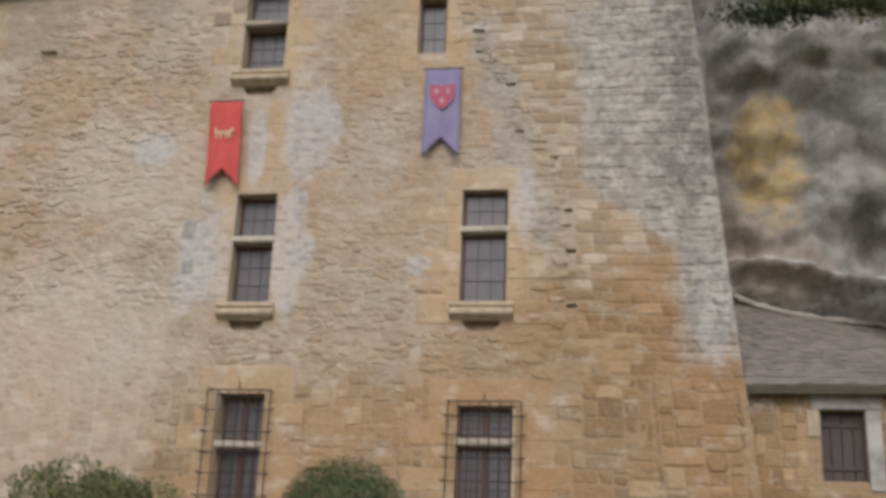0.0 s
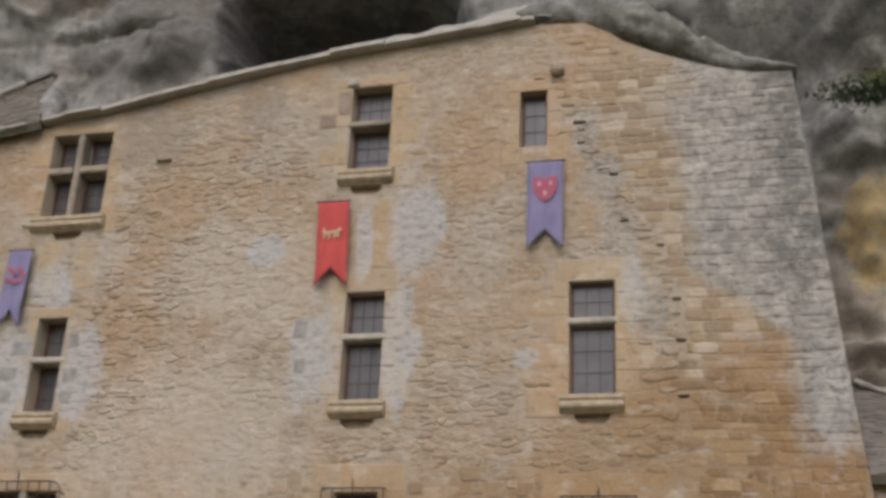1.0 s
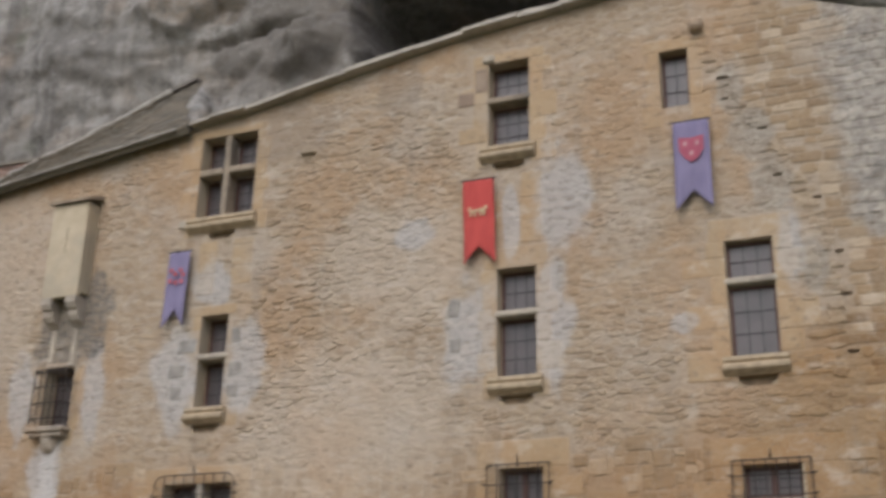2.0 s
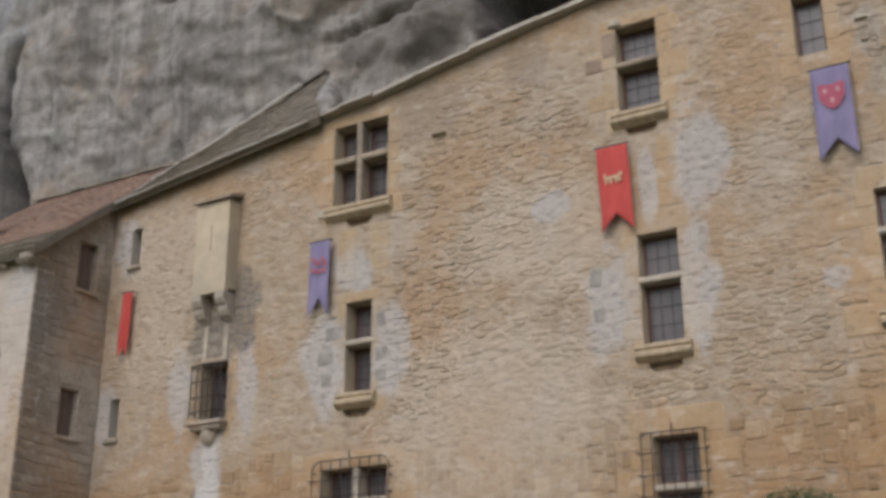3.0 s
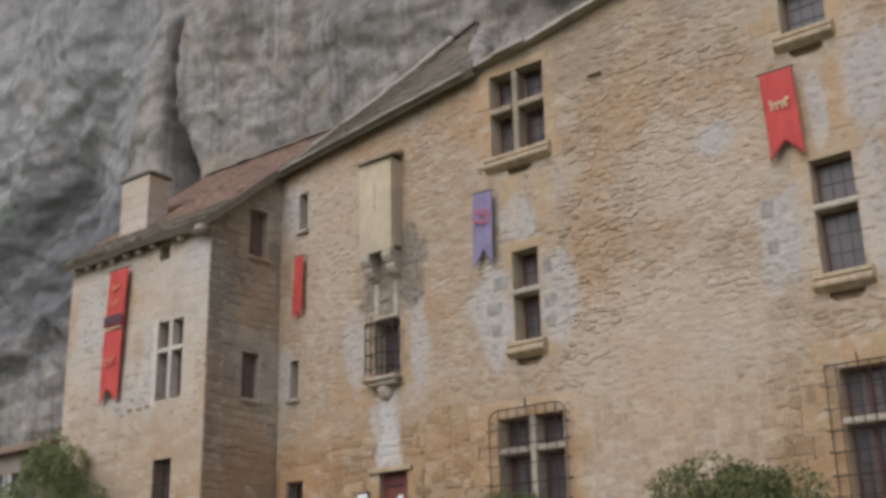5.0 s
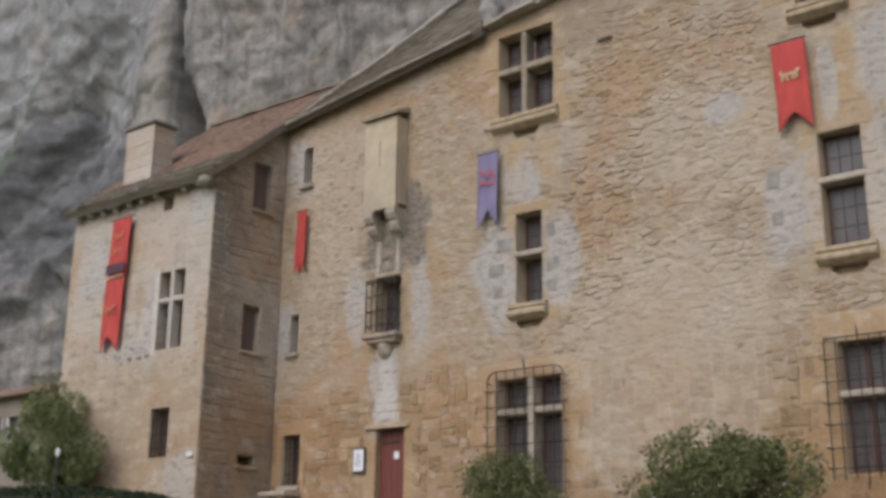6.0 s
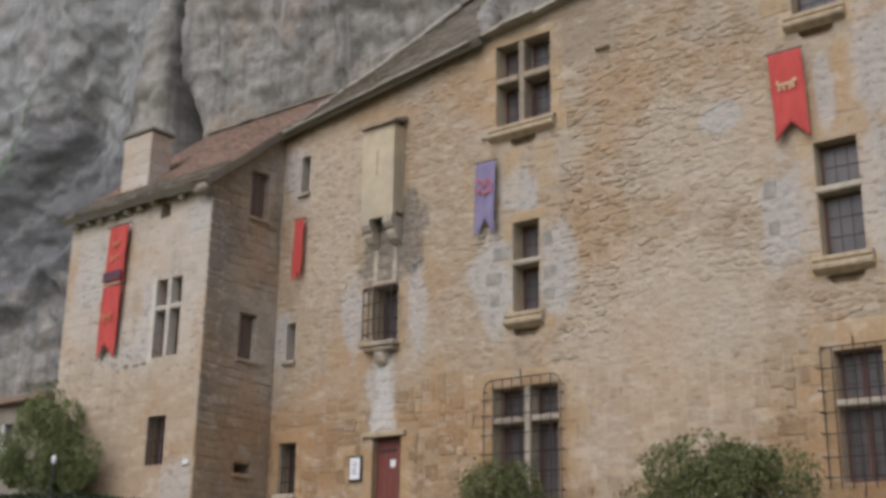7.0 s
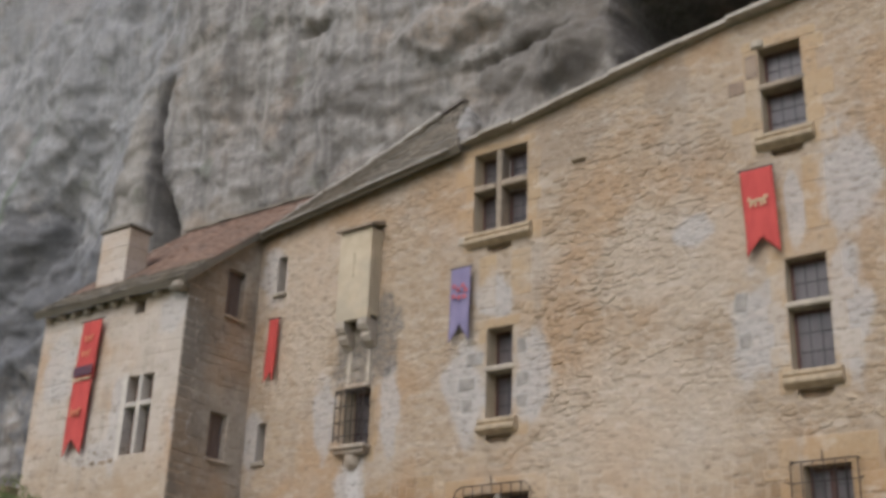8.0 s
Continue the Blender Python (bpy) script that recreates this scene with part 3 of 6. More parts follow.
g.add([(X_IN - 0.5, Y_WING, 7.42), (X_IN - 0.001, Y_WING, 7.42), (X_IN - 0.001, Y_WING + 0.5, 7.42), (X_IN - 0.5, Y_WING + 0.5, 7.42), (X_IN - 0.5, Y_WING + 0.02, 7.5), (X_IN - 0.001, Y_WING + 0.02, 7.5),
       (X_IN - 0.001, Y_WING + 0.5, 7.93), (X_IN - 0.5, Y_WING + 0.5, 7.93)], [(0, 1, 2, 3), (4, 5, 6, 7), (0, 1, 5, 4), (1, 2, 6, 5), (2, 3, 7, 6), (3, 0, 4, 7)])
part("gable_stone", g, M_SIDE, wall_side)

# ---- ground ----
def ground_z(x, y):
    return float(np.interp(y, [-400, -60, -18, -3.5, 0, 60], [-22, -9, -2.75, -0.1, 0.0, 0.4])) + 0.12 * noise.noise(Vector((x * 0.12, y * 0.12, 0)))


g = Geo()
gx = [-400, -200, -90, *np.arange(-50, 30, 1.5), 60, 150, 400]
gy = [-400, -200, -90, -60, *np.arange(-40, 4, 1.0), 20, 60]
for y in gy:
    for x in gx:
        g.v.append((x, y, ground_z(x, y)))
g.f = [(j * len(gx) + i, j * len(gx) + i + 1, (j + 1) * len(gx) + i + 1, (j + 1) * len(gx) + i) for j in range(len(gy) - 1) for i in range(len(gx) - 1)]
ground = tagged(part("ground", g, M_GRASS, smooth=True), "sloping meadow below the old stone house", "ground", kind="structure")
g = Geo()
xs = np.arange(-19.5, 0.5, 0.5)
for x in xs:
    for y in (-2.9, -2.2, -1.2, -0.02):
        g.v.append((x, y + (0.12 * noise.noise(Vector((x, 0, 3))) if y < -2.5 else 0), ground_z(x, y) + 0.02))
g.f = [(i * 4 + k, i * 4 + k + 1, i * 4 + k + 5, i * 4 + k + 4) for i in range(len(xs) - 1) for k in range(3)]
tagged(part("pavement", g, M_GRAVEL), "pale gravel strip along the foot of the front", "path", kind="structure")

# ---- cliff ----
def smooth01(a, b, x):
    t = min(1.0, max(0.0, (x - a) / (b - a)))
    return t * t * (3 - 2 * t)


def fbm(x, z, s, o=5):
    return noise.fractal(Vector((x * s, z * s, 2.7)), 0.9, 2.1, o)


def ridge_top(x):
    """Where the roofs meet the rock."""
    return float(np.interp(x, [-26, -19.8, -14.4, -13, -5.5, -4.0], [11.4, 11.2, 12.6, 11.6, 12.4, 12.6]))


def rough(x, z, s, seed=0.0):
    """Sharp-edged relief, -1 to 1."""
    return noise.ridged_multi_fractal(Vector((x * s, z * s, 3.1 + seed)), 0.9, 2.1, 5, 1.0, 2.0) - 1.0


def cliff_y(x, z):
    warp = 0.9 * fbm(x, z, 0.28, 4)
    y = 2.45 + 0.34 * fbm(x, z * 0.8, 0.22) + 0.07 * rough(x, z, 0.4) + 0.055 * fbm(x + 9, z * 1.3, 1.6, 6)
    # bedding: slanting layers, each a little proud of the one above
    lay = (z * 0.62 + 0.07 * x + warp * 0.7)
    t = lay % 1.0
    y += 0.15 * t * t * (1 - smooth01(0.80, 1.0, t)) + 0.018 * rough(x, z * 1.6, 1.7, 9)
    # upright flutes, worn by water
    y += 0.07 * math.sin(x * 2.3 + 2.5 * fbm(x, z * 0.3, 0.4, 3)) * smooth01(12.5, 14.5, z)
    # set back beyond the buttress, with slanting ledges
    xe = float(np.interp(z, [10, 14, 16.5, 19, 24], [-28.9, -28.8, -28.2, -27.4, -26.5]))
    left = smooth01(xe + 0.3, xe - 6.0, x)
    y += left * (1.9 - 0.04 * (z - 10)) + 0.35 * smooth01(xe + 0.2, xe - 1.6, x)
    if x < -26:
        w = (z - 14.0) - 0.70 * (x + 32)
        y += left * (0.25 * smooth01(0.0, 1.0, abs(((w * 0.13) % 1.0) - 0.5) * 2) + 0.28 * fbm(x, z, 0.3, 4) + 0.05 * rough(x, z, 0.6, 5))
        # steep slanting ledge, and the black wedge below it
        d = z - 15.9 - 1.5 * (x + 36.4) + 0.8 * fbm(x, z, 0.5, 4)
        y -= left * 1.1 * smooth01(0.7, -0.2, d) * smooth01(-7.5, -2.0, d)
        d = z - 13.0 - 0.6 * (x + 35.4) + 0.5 * fbm(x, z, 0.6, 4)
        y += left * 0.5 * math.exp(-(d / 0.75) ** 2) * smooth01(-32.6, -34.8, x)
        d = z - 9.4 - 0.35 * (x + 36.5) + 0.4 * fbm(x, z, 0.6, 4)
        y -= left * 0.4 * math.exp(-(d / 0.5) ** 2)
        y += left * (0.05 * rough(x, z, 0.8, 6) + 0.07 * fbm(x + 4, z * 1.2, 1.5, 5))
    # rounded buttress and the dark cleft beside it
    xb = -28.25 - 0.02 * (z - 13) + 0.55 * smooth01(14.5, 17.0, z)
    y -= 0.26 * math.exp(-((x - xb) / (1.05 - 0.25 * smooth01(14.0, 17.0, z) if x > xb else 3.0)) ** 2) * smooth01(19.5, 15.0, z)
    xc = float(np.interp(z, [10.5, 11.9, 12.8, 14.0, 16.0, 17.0], [-26.6, -26.75, -27.0, -27.3, -27.5, -27.3]))
    y += 2.4 * math.exp(-((x - xc) / (0.15 + 0.40 * smooth01(14.2, 11.5, z))) ** 2) * smooth01(17.4, 15.6, z)
    # the stained bed that stands proud above the slabs
    bed = z + 0.28 * (x + 24) + 0.55 * fbm(x, z, 0.5, 5)
    y -= 0.15 * smooth01(14.3, 14.8, bed) * smooth01(-27.2, -26.2, x) * smooth01(-15.5, -17.5, x)
    # hollows under the brows
    for px, pz, rx, rz, d in ((-21.4, 16.5, .4, .16, .7), (-14.6, 13.7, 1.5, .10, .35), (-2.2, 11.9, .2, .18, .5), (3.2, 6.2, .55, .6, 1.1)):
        y += d * math.exp(-(((x - px - 0.4 * fbm(x, z, 1.5, 3)) / rx) ** 2 + ((z - pz - 0.12 * (x - px)) / rz) ** 2))
    # ochre bulge with a dark underside
    q = (x + 16.2) / 1.3
    y -= 0.34 * math.exp(-q * q * q * q) * smooth01(0.0, 0.25, z - 14.05 - 0.35 * q * q - 0.55 * fbm(x, z, 0.9, 5)) * smooth01(18.0, 14.8, z)
    # broken rock between the roof and the cave
    y += smooth01(-19.5, -16.5, x) * smooth01(-10.5, -12.0, x) * (0.12 * rough(x, z, 1.1, 4) + 0.06 * rough(x + 3, z, 2.6, 8))
    y += 0.06 * rough(x, z, 0.9, 7) + 0.03 * rough(x, z, 2.1, 3)
    # brow left of the cave
    y -= 0.7 * math.exp(-(((x + 12.9) / 0.8) ** 2 + ((z - 13.0) / 0.9) ** 2)) * (1 + 0.5 * rough(x, z, 1.0, 2))
    # the cave above the eave
    inside = smooth01(-12.0, -11.3, x + 0.35 * fbm(x, z, 0.8)) * smooth01(-6.0, -8.6, x) * smooth01(15.4, 14.2, z)
    y += 6.0 * inside
    # brow over the cave, leaning out
    y -= 1.6 * smooth01(14.2, 17.0, z) * smooth01(-14, -11, x)
    y -= 1.2 * smooth01(-6.0, -3.5, x) * smooth01(10.5, 12.5, z)
    # overhang beyond the cliff end of the wall
    over = smooth01(0.0, 0.8, x)
    y += over * (-0.4 - 0.35 * smooth01(8.7, 9.5, z + 0.35 * fbm(x, z, 0.8)) + 0.30 * fbm(x, z, 0.9) + 0.18 * rough(x, z, 1.2, 4) - 0.4 * smooth01(5.6, 4.4, z))
    e = z - 5.62 + 0.27 * (x - 0.7) + 0.10 * fbm(x, z, 1.2, 3)
    y -= smooth01(0.5, 1.0, x) * 0.6 * (math.exp(-(e / 0.10) ** 2) if e > 0 else math.exp(-(e / 0.26) ** 2))
    # stay behind walls and roofs
    if z < ridge_top(x) + 0.15 and X_WING - 0.3 < x < -3.9:
        y = max(y, 2.4 if x < -13.5 else 1.6)
    if -3.9 <= x < 0.75 and z < 10.6:
        y = max(y, 0.9)
    if z < 4.97 - 0.19 * (x - 0.7) and x > 0.5:
        y = max(y, 2.24)
    return y


def cliff():
    g = Geo()
    xs = [*np.arange(-60, -43, 0.5), *np.arange(-43, -34, 0.15), *np.arange(-34, 5.2, 0.10), *np.arange(5.2, 30, 0.8)]
    zs = [*np.arange(-1.5, 4.2, 0.3), *np.arange(4.2, 17.95, 0.10), *np.arange(18.0, 22.9, 0.16), *np.arange(23, 34, 0.6)]
    for z in zs:
        for x in xs:
            dx = 0.08 * noise.noise(Vector((x * 2, z * 2, 0.5)))
            g.v.append((x + dx, cliff_y(x, z), z + 0.08 * noise.noise(Vector((x * 2, z * 2, 8.5)))))
    n = len(xs)
    g.f = [(j * n + i, j * n + i + 1, (j + 1) * n + i + 1, (j + 1) * n + i) for j in range(len(zs) - 1) for i in range(n - 1)]
    me = bpy.data.meshes.new("cliff")
    me.from_pydata(g.v, [], g.f)
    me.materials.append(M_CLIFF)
    me.polygons.foreach_set("use_smooth", [True] * len(me.polygons))
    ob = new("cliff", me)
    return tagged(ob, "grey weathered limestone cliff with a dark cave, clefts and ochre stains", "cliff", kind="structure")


cliff()


def rock_lip():
    """The rounded lip of rock that rests on the wall's head at its cliff end."""
    g = Geo()
    nx, na = 70, 40
    for i in range(nx + 1):
        x = -4.7 + 4.78 * i / nx
        crest = float(np.interp(x, [-4.7, -4.2, -3.4, -2.6, -1.9, -1.3, -0.6, -0.1, 0.1], [0.35, 0.55, 0.85, 0.88, 0.78, 0.62, 0.34, 0.14, 0.08]))
        e = eave(min(max(x, -4.4), 0.0))
        for j in range(na):
            a = 2 * math.pi * j / na
            p = Vector((x, 0.55 - (0.62 + 0.12 * crest) * math.cos(a) - 0.22 * crest * max(0.0, math.sin(a)), e + 0.48 * crest + 0.54 * crest * math.sin(a)))
            k = 0.16 * noise.fractal(p * 1.1, 0.9, 2.1, 6) + 0.16 * (noise.ridged_multi_fractal(p * 1.6, 0.9, 2.1, 5, 1.0, 2.0) - 1.0)
            k *= min(1.0, crest)
            g.v.append((p.x + 0.1 * noise.noise(p * 2), p.y + k * math.cos(a) * -1.0, max(p.z + k * math.sin(a), e - 0.03)))
    g.f = [(i * na + j, i * na + (j + 1) % na, (i + 1) * na + (j + 1) % na, (i + 1) * na + j) for i in range(nx) for j in range(na)]
    g.f += [tuple(range(na)), tuple(nx * na + j for j in range(na))]
    return tagged(part("rock_lip", g, M_CLIFF, smooth=True), "rounded grey rock lip resting on the wall head", "rock", kind="structure")


rock_lip()


def rock_rib():
    """The rib of rock that closes the upper end of the slab roof."""
    g = Geo()
    a, b = Vector((-15.6, 2.05, 12.22)), Vector((-14.1, -0.1, 9.93))
    nx, na = 40, 22
    side = Vector((0.62, -0.25, 0.75)).normalized()
    up = (b - a).normalized().cross(side)
    for i in range(nx + 1):
        p0 = a.lerp(b, i / nx)
        r = float(np.interp(i / nx, [0, 0.12, 0.5, 0.85, 1.0], [0.04, 0.10, 0.20, 0.20, 0.10]))
        for j in range(na):
            t = 2 * math.pi * j / na
            d = side * math.cos(t) + up * math.sin(t)
            p = p0 + side * 0.03 + d * r
            k = 0.55 * r * noise.fractal(p * 1.7, 0.9, 2.1, 6) + 0.25 * r * (noise.ridged_multi_fractal(p * 2.2, 0.9, 2.1, 4, 1.0, 2.0) - 1.0)
            g.v.append(tuple(p + d * k))
    g.f = [(i * na + j, i * na + (j + 1) % na, (i + 1) * na + (j + 1) % na, (i + 1) * na + j) for i in range(nx) for j in range(na)]
    g.f += [tuple(range(na)), tuple(nx * na + j for j in range(na))]
    return tagged(part("rock_rib", g, M_CLIFF, smooth=True), "rough grey rock rib closing the end of the slab roof", "rock", kind="structure")


rock_rib()
g = Geo()
g.box(-60, 30, 9.5, 12, -1.5, 34)
tagged(part("backdrop", g, M_CLIFF), "solid rock behind the cave", "cliff", kind="structure")


# ---- stones of the walls ----
rng = random.Random(11)


def stone(g, u0, u1, v0, v1, d, place, jit=0.015, corner=None):
    """One stone of a wall: eight uneven corners, a sloped rim and a slightly domed face."""
    w, h = u1 - u0, v1 - v0
    c = corner or min(w, h) * rng.uniform(0.10, 0.26)
    ring = [(u0 + c, v0), (u1 - c, v0), (u1, v0 + c), (u1, v1 - c), (u1 - c, v1), (u0 + c, v1), (u0, v1 - c), (u0, v0 + c)]
    ring = [(a + rng.uniform(-jit, jit), b + rng.uniform(-jit, jit)) for a, b in ring]
    mu, mv = (u0 + u1) / 2, (v0 + v1) / 2
    k = 1 - min(0.03, 0.22 * min(w, h)) / (0.5 * min(w, h)) * 0.6
    tilt = rng.uniform(-0.3, 0.3) * d
    p = [place(a, b, 0.02) for a, b in ring]
    p += [place(a, b, -0.55 * d) for a, b in ring]
    p += [place(mu + (a - mu) * k, mv + (b - mv) * k, -d - tilt * (b - mv) / h) for a, b in ring]
    f = [tuple(range(16, 24))]
    f += [(i, (i + 1) % 8, 8 + (i + 1) % 8, 8 + i) for i in range(8)]
    f += [(8 + i, 8 + (i + 1) % 8, 16 + (i + 1) % 8, 16 + i) for i in range(8)]
    g.add(p, f)


def clear(u0, u1, v0, v1, holes, m=0.0):
    return not any(h[0] - m < u1 and u0 < h[1] + m and h[2] - m < v1 and v0 < h[3] + m for h in holes)


BLOCKS = []  # dressed stones round the openings: u0, u1, v0, v1


def surround(k, side=(0.22, 0.45), lint=0.38, foot=True, seed=0):
    """Quoins up both jambs and a lintel over the opening."""
    r = random.Random(seed)
    x0, x1, z0, z1 = HOLES[k]
    out = []
    for s in (-1, 1):
        z, long = z0 - (0.36 if foot else 0.0), r.random() < 0.5
        while z < z1 - 0.02:
            h = min(r.uniform(0.30, 0.52), z1 - z)
            if z1 - z - h < 0.14:
                h = z1 - z
            w = r.uniform(*((side[1] - 0.08, side[1] + 0.1) if long else (side[0], side[0] + 0.08)))
            a, b = (x0 - w, x0) if s < 0 else (x1, x1 + w)
            out.append((a, b, z, z + h))
            z, long = z + h, not long
    if lint:
        out.append((x0 - side[0] - r.uniform(0, 0.15), x1 + side[0] + r.uniform(0, 0.15), z1, z1 + lint))
    return out


for i, (k, kw) in enumerate({
        "w1": dict(side=(0.20, 0.34)), "w2": dict(side=(0.24, 0.62)), "u1": dict(side=(0.24, 0.5), lint=0.2), "w3": dict(side=(0.2, 0.34), lint=0.22),
        "w0": dict(side=(0.16, 0.28), lint=0.2), "m": dict(side=(0.18, 0.36), lint=0.16), "g0": dict(side=(0.3, 0.6), lint=0.3), "g1": dict(side=(0.36, 0.7), lint=0.45),
        "g2": dict(side=(0.4, 0.75), lint=0.42), "gw": dict(side=(0.14, 0.24), lint=0.2), 
        "lg": dict(side=(0.12, 0.2), lint=0.26), "door": dict(side=(0.2, 0.36), lint=0, foot=False)}.items()):
    BLOCKS += surround(k, seed=i, **kw)
# plain dressed strips below the upper windows
for xa, xb, za, zb in ((-7.2, -6.82, 6.55, 7.95), (-13.75, -13.35, 6.3, 7.4), (-13.0, -12.55, 6.45, 7.4)):
    z = za
    while z < zb - 0.1:
        h = min(rng.uniform(0.35, 0.5), zb - z)
        BLOCKS.append((xa, xb, z, z + h))
        z += h
# grey cement-washed quoins beside two of the windows
GREYS = [(-14.15, -13.80, 4.72, 4.98), (-14.08, -13.84, 4.30, 4.56), (-14.0, -13.62, 5.18, 5.46), (-12.88, -12.58, 4.66, 4.92), (-12.84, -12.62, 4.26, 4.50), (-12.88, -12.66, 5.32, 5.58),
         (-8.52, -8.30, 5.34, 5.64), (-8.50, -8.28, 4.70, 4.96)]
BLOCKS = GREYS + BLOCKS
ALL_HOLES = list(HOLES.values())
BLOCKS = [b for b in BLOCKS if clear(b[0] + 0.01, b[1] - 0.01, b[2] + 0.01, b[3] - 0.01, [h for k, h in HOLES.items() if not k.startswith("n_")]) and b[0] > X_IN and b[3] < eave(b[0])]
KEEP = []
for b in BLOCKS:
    if clear(b[0] + 0.02, b[1] - 0.02, b[2] + 0.02, b[3] - 0.02, KEEP):
        KEEP.append(b)
BLOCKS = KEEP


class Stones:
    """Stones of one wall: those inside the stretch are pieces of their own, the rest is joined."""

    def __init__(self, near, most=300):
        self.near, self.most, self.own, self.rest = near, most, [], Geo()

    def take(self, u, v):
        if self.near[0] < u < self.near[1] and self.near[2] < v < self.near[3] and len(self.own) < self.most:
            self.own.append(Geo())
            return self.own[-1]
        return self.rest

    def finish(self, wall, name, rest_name, mat_own, mat, label):
        tagged(part(rest_name, self.rest, mat, wall, label), kind="stuff")
        PENDING.append((self.own, name, mat_own, wall))


PENDING = []


def clip_cell(poly, mx, my, nx, ny):
    """The part of a polygon on the near side of the line through (mx, my) with normal (nx, ny)."""
    out = []
    k = len(poly)
    for i in range(k):
        (ax, ay), (bx, by) = poly[i], poly[(i + 1) % k]
        da, db = (ax - mx) * nx + (ay - my) * ny, (bx - mx) * nx + (by - my) * ny
        if da <= 0:
            out.append((ax, ay))
        if da * db < 0:
            t = da / (da - db)
            out.append((ax + (bx - ax) * t, ay + (by - ay) * t))
    return out


def random_rubble(st, place, u0, u1, v0, v1, keep, holes, du=0.205, dv=0.108, gap=0.008, d=0.017, loose=1.25, fill=0.82):
    """Uneven rubble: cells round scattered points, wider than high, each shrunk by the mortar joint."""
    nu, nv = int((u1 - u0) / du) + 2, int((v1 - v0) / dv) + 2
    q = du / dv
    sites = {}
    for j in range(nv):
        for i in range(nu):
            if rng.random() < fill:
                sites[i, j] = (u0 + (i + 0.5 * (j % 2) + rng.uniform(-0.36, 0.36) * loose) * du, (v0 + (j + rng.uniform(-0.33, 0.33) * loose) * dv + 0.10 * noise.noise(Vector((i * du * 0.5, j * dv * 0.5, 4)))) * q)
    for (i, j), (x, y) in sites.items():
        if not keep(x, y / q):
            continue
        poly = [(x - 1.3 * du, y - 1.3 * du), (x + 1.3 * du, y - 1.3 * du), (x + 1.3 * du, y + 1.3 * du), (x - 1.3 * du, y + 1.3 * du)]
        for a in (-2, -1, 0, 1, 2):
            for b in (-2, -1, 0, 1, 2):
                o = sites.get((i + a, j + b))
                if o and (a or b):
                    poly = clip_cell(poly, (x + o[0]) / 2, (y + o[1]) / 2, o[0] - x, o[1] - y)
        if len(poly) < 3:
            continue
        poly = [(px, py / q) for px, py in poly]
        a, b, lo, hi = min(p[0] for p in poly), max(p[0] for p in poly), min(p[1] for p in poly), max(p[1] for p in poly)
        if b - a < 0.07 or hi - lo < 0.04 or a < u0 + 0.005 or b > u1 or lo < v0 - 0.2 or not clear(a + 0.02, b - 0.02, lo + 0.02, hi - 0.02, holes, 0.0):
            continue
        mx, my = sum(p[0] for p in poly) / len(poly), sum(p[1] for p in poly) / len(poly)
        if hi > eave(mx) - 0.02:
            continue
        worn = 0.45 + 0.75 * smooth01(-0.25, 0.35, noise.noise(Vector((mx * 0.35, my * 0.35, 7.7))))
        for bx, bz, bw, bh in BARE:
            worn += 0.35 * smooth01(1.25, 0.5, math.hypot((mx - bx) / bw, (my - bz) / bh))
        worn *= 1 - 0.6 * smooth01(1.2, 0.6, math.hypot((mx + 9.8) / 2.2, (my - 3.4) / 0.9))
        for px, pz, pw, ph in PATCHES:
            worn *= 1 - 0.6 * smooth01(1.1, 0.6, math.hypot((mx - px) / pw, (my - pz) / ph))
        dd = d * worn * rng.uniform(0.15, 1.35)
        w, h = b - a, hi - lo
        ku, kv = 1 - gap * rng.uniform(0.7, 2.2) / w * 2, 1 - gap * rng.uniform(0.7, 2.0) / h * 2
        tilt = rng.uniform(-0.2, 0.2) * dd / h
        # cut every corner, so that the stone looks worn
        ring = []
        m = len(poly)
        for t in range(m):
            p, nx_, pv = poly[t], poly[(t + 1) % m], poly[t - 1]
            ring += [(p[0] + (pv[0] - p[0]) * 0.2, p[1] + (pv[1] - p[1]) * 0.2), (p[0] + (nx_[0] - p[0]) * 0.2, p[1] + (nx_[1] - p[1]) * 0.2)]
        ring = [(mx + (px - mx) * ku, my + (py - my) * kv) for px, py in ring]
        n = len(ring)
        verts = [place(px, py, 0.015) for px, py in ring] + [place(mx + (px - mx) * 0.96, my + (py - my) * 0.96, -0.5 * dd) for px, py in ring]
        verts += [place(mx + (px - mx) * 0.78, my + (py - my) * 0.74, -dd - tilt * (py - my)) for px, py in ring]
        f = [tuple(range(2 * n, 3 * n))] + [(r * n + t, r * n + (t + 1) % n, (r + 1) * n + (t + 1) % n, (r + 1) * n + t) for r in (0, 1) for t in range(n)]
        st.take(mx, my).add(verts, f)


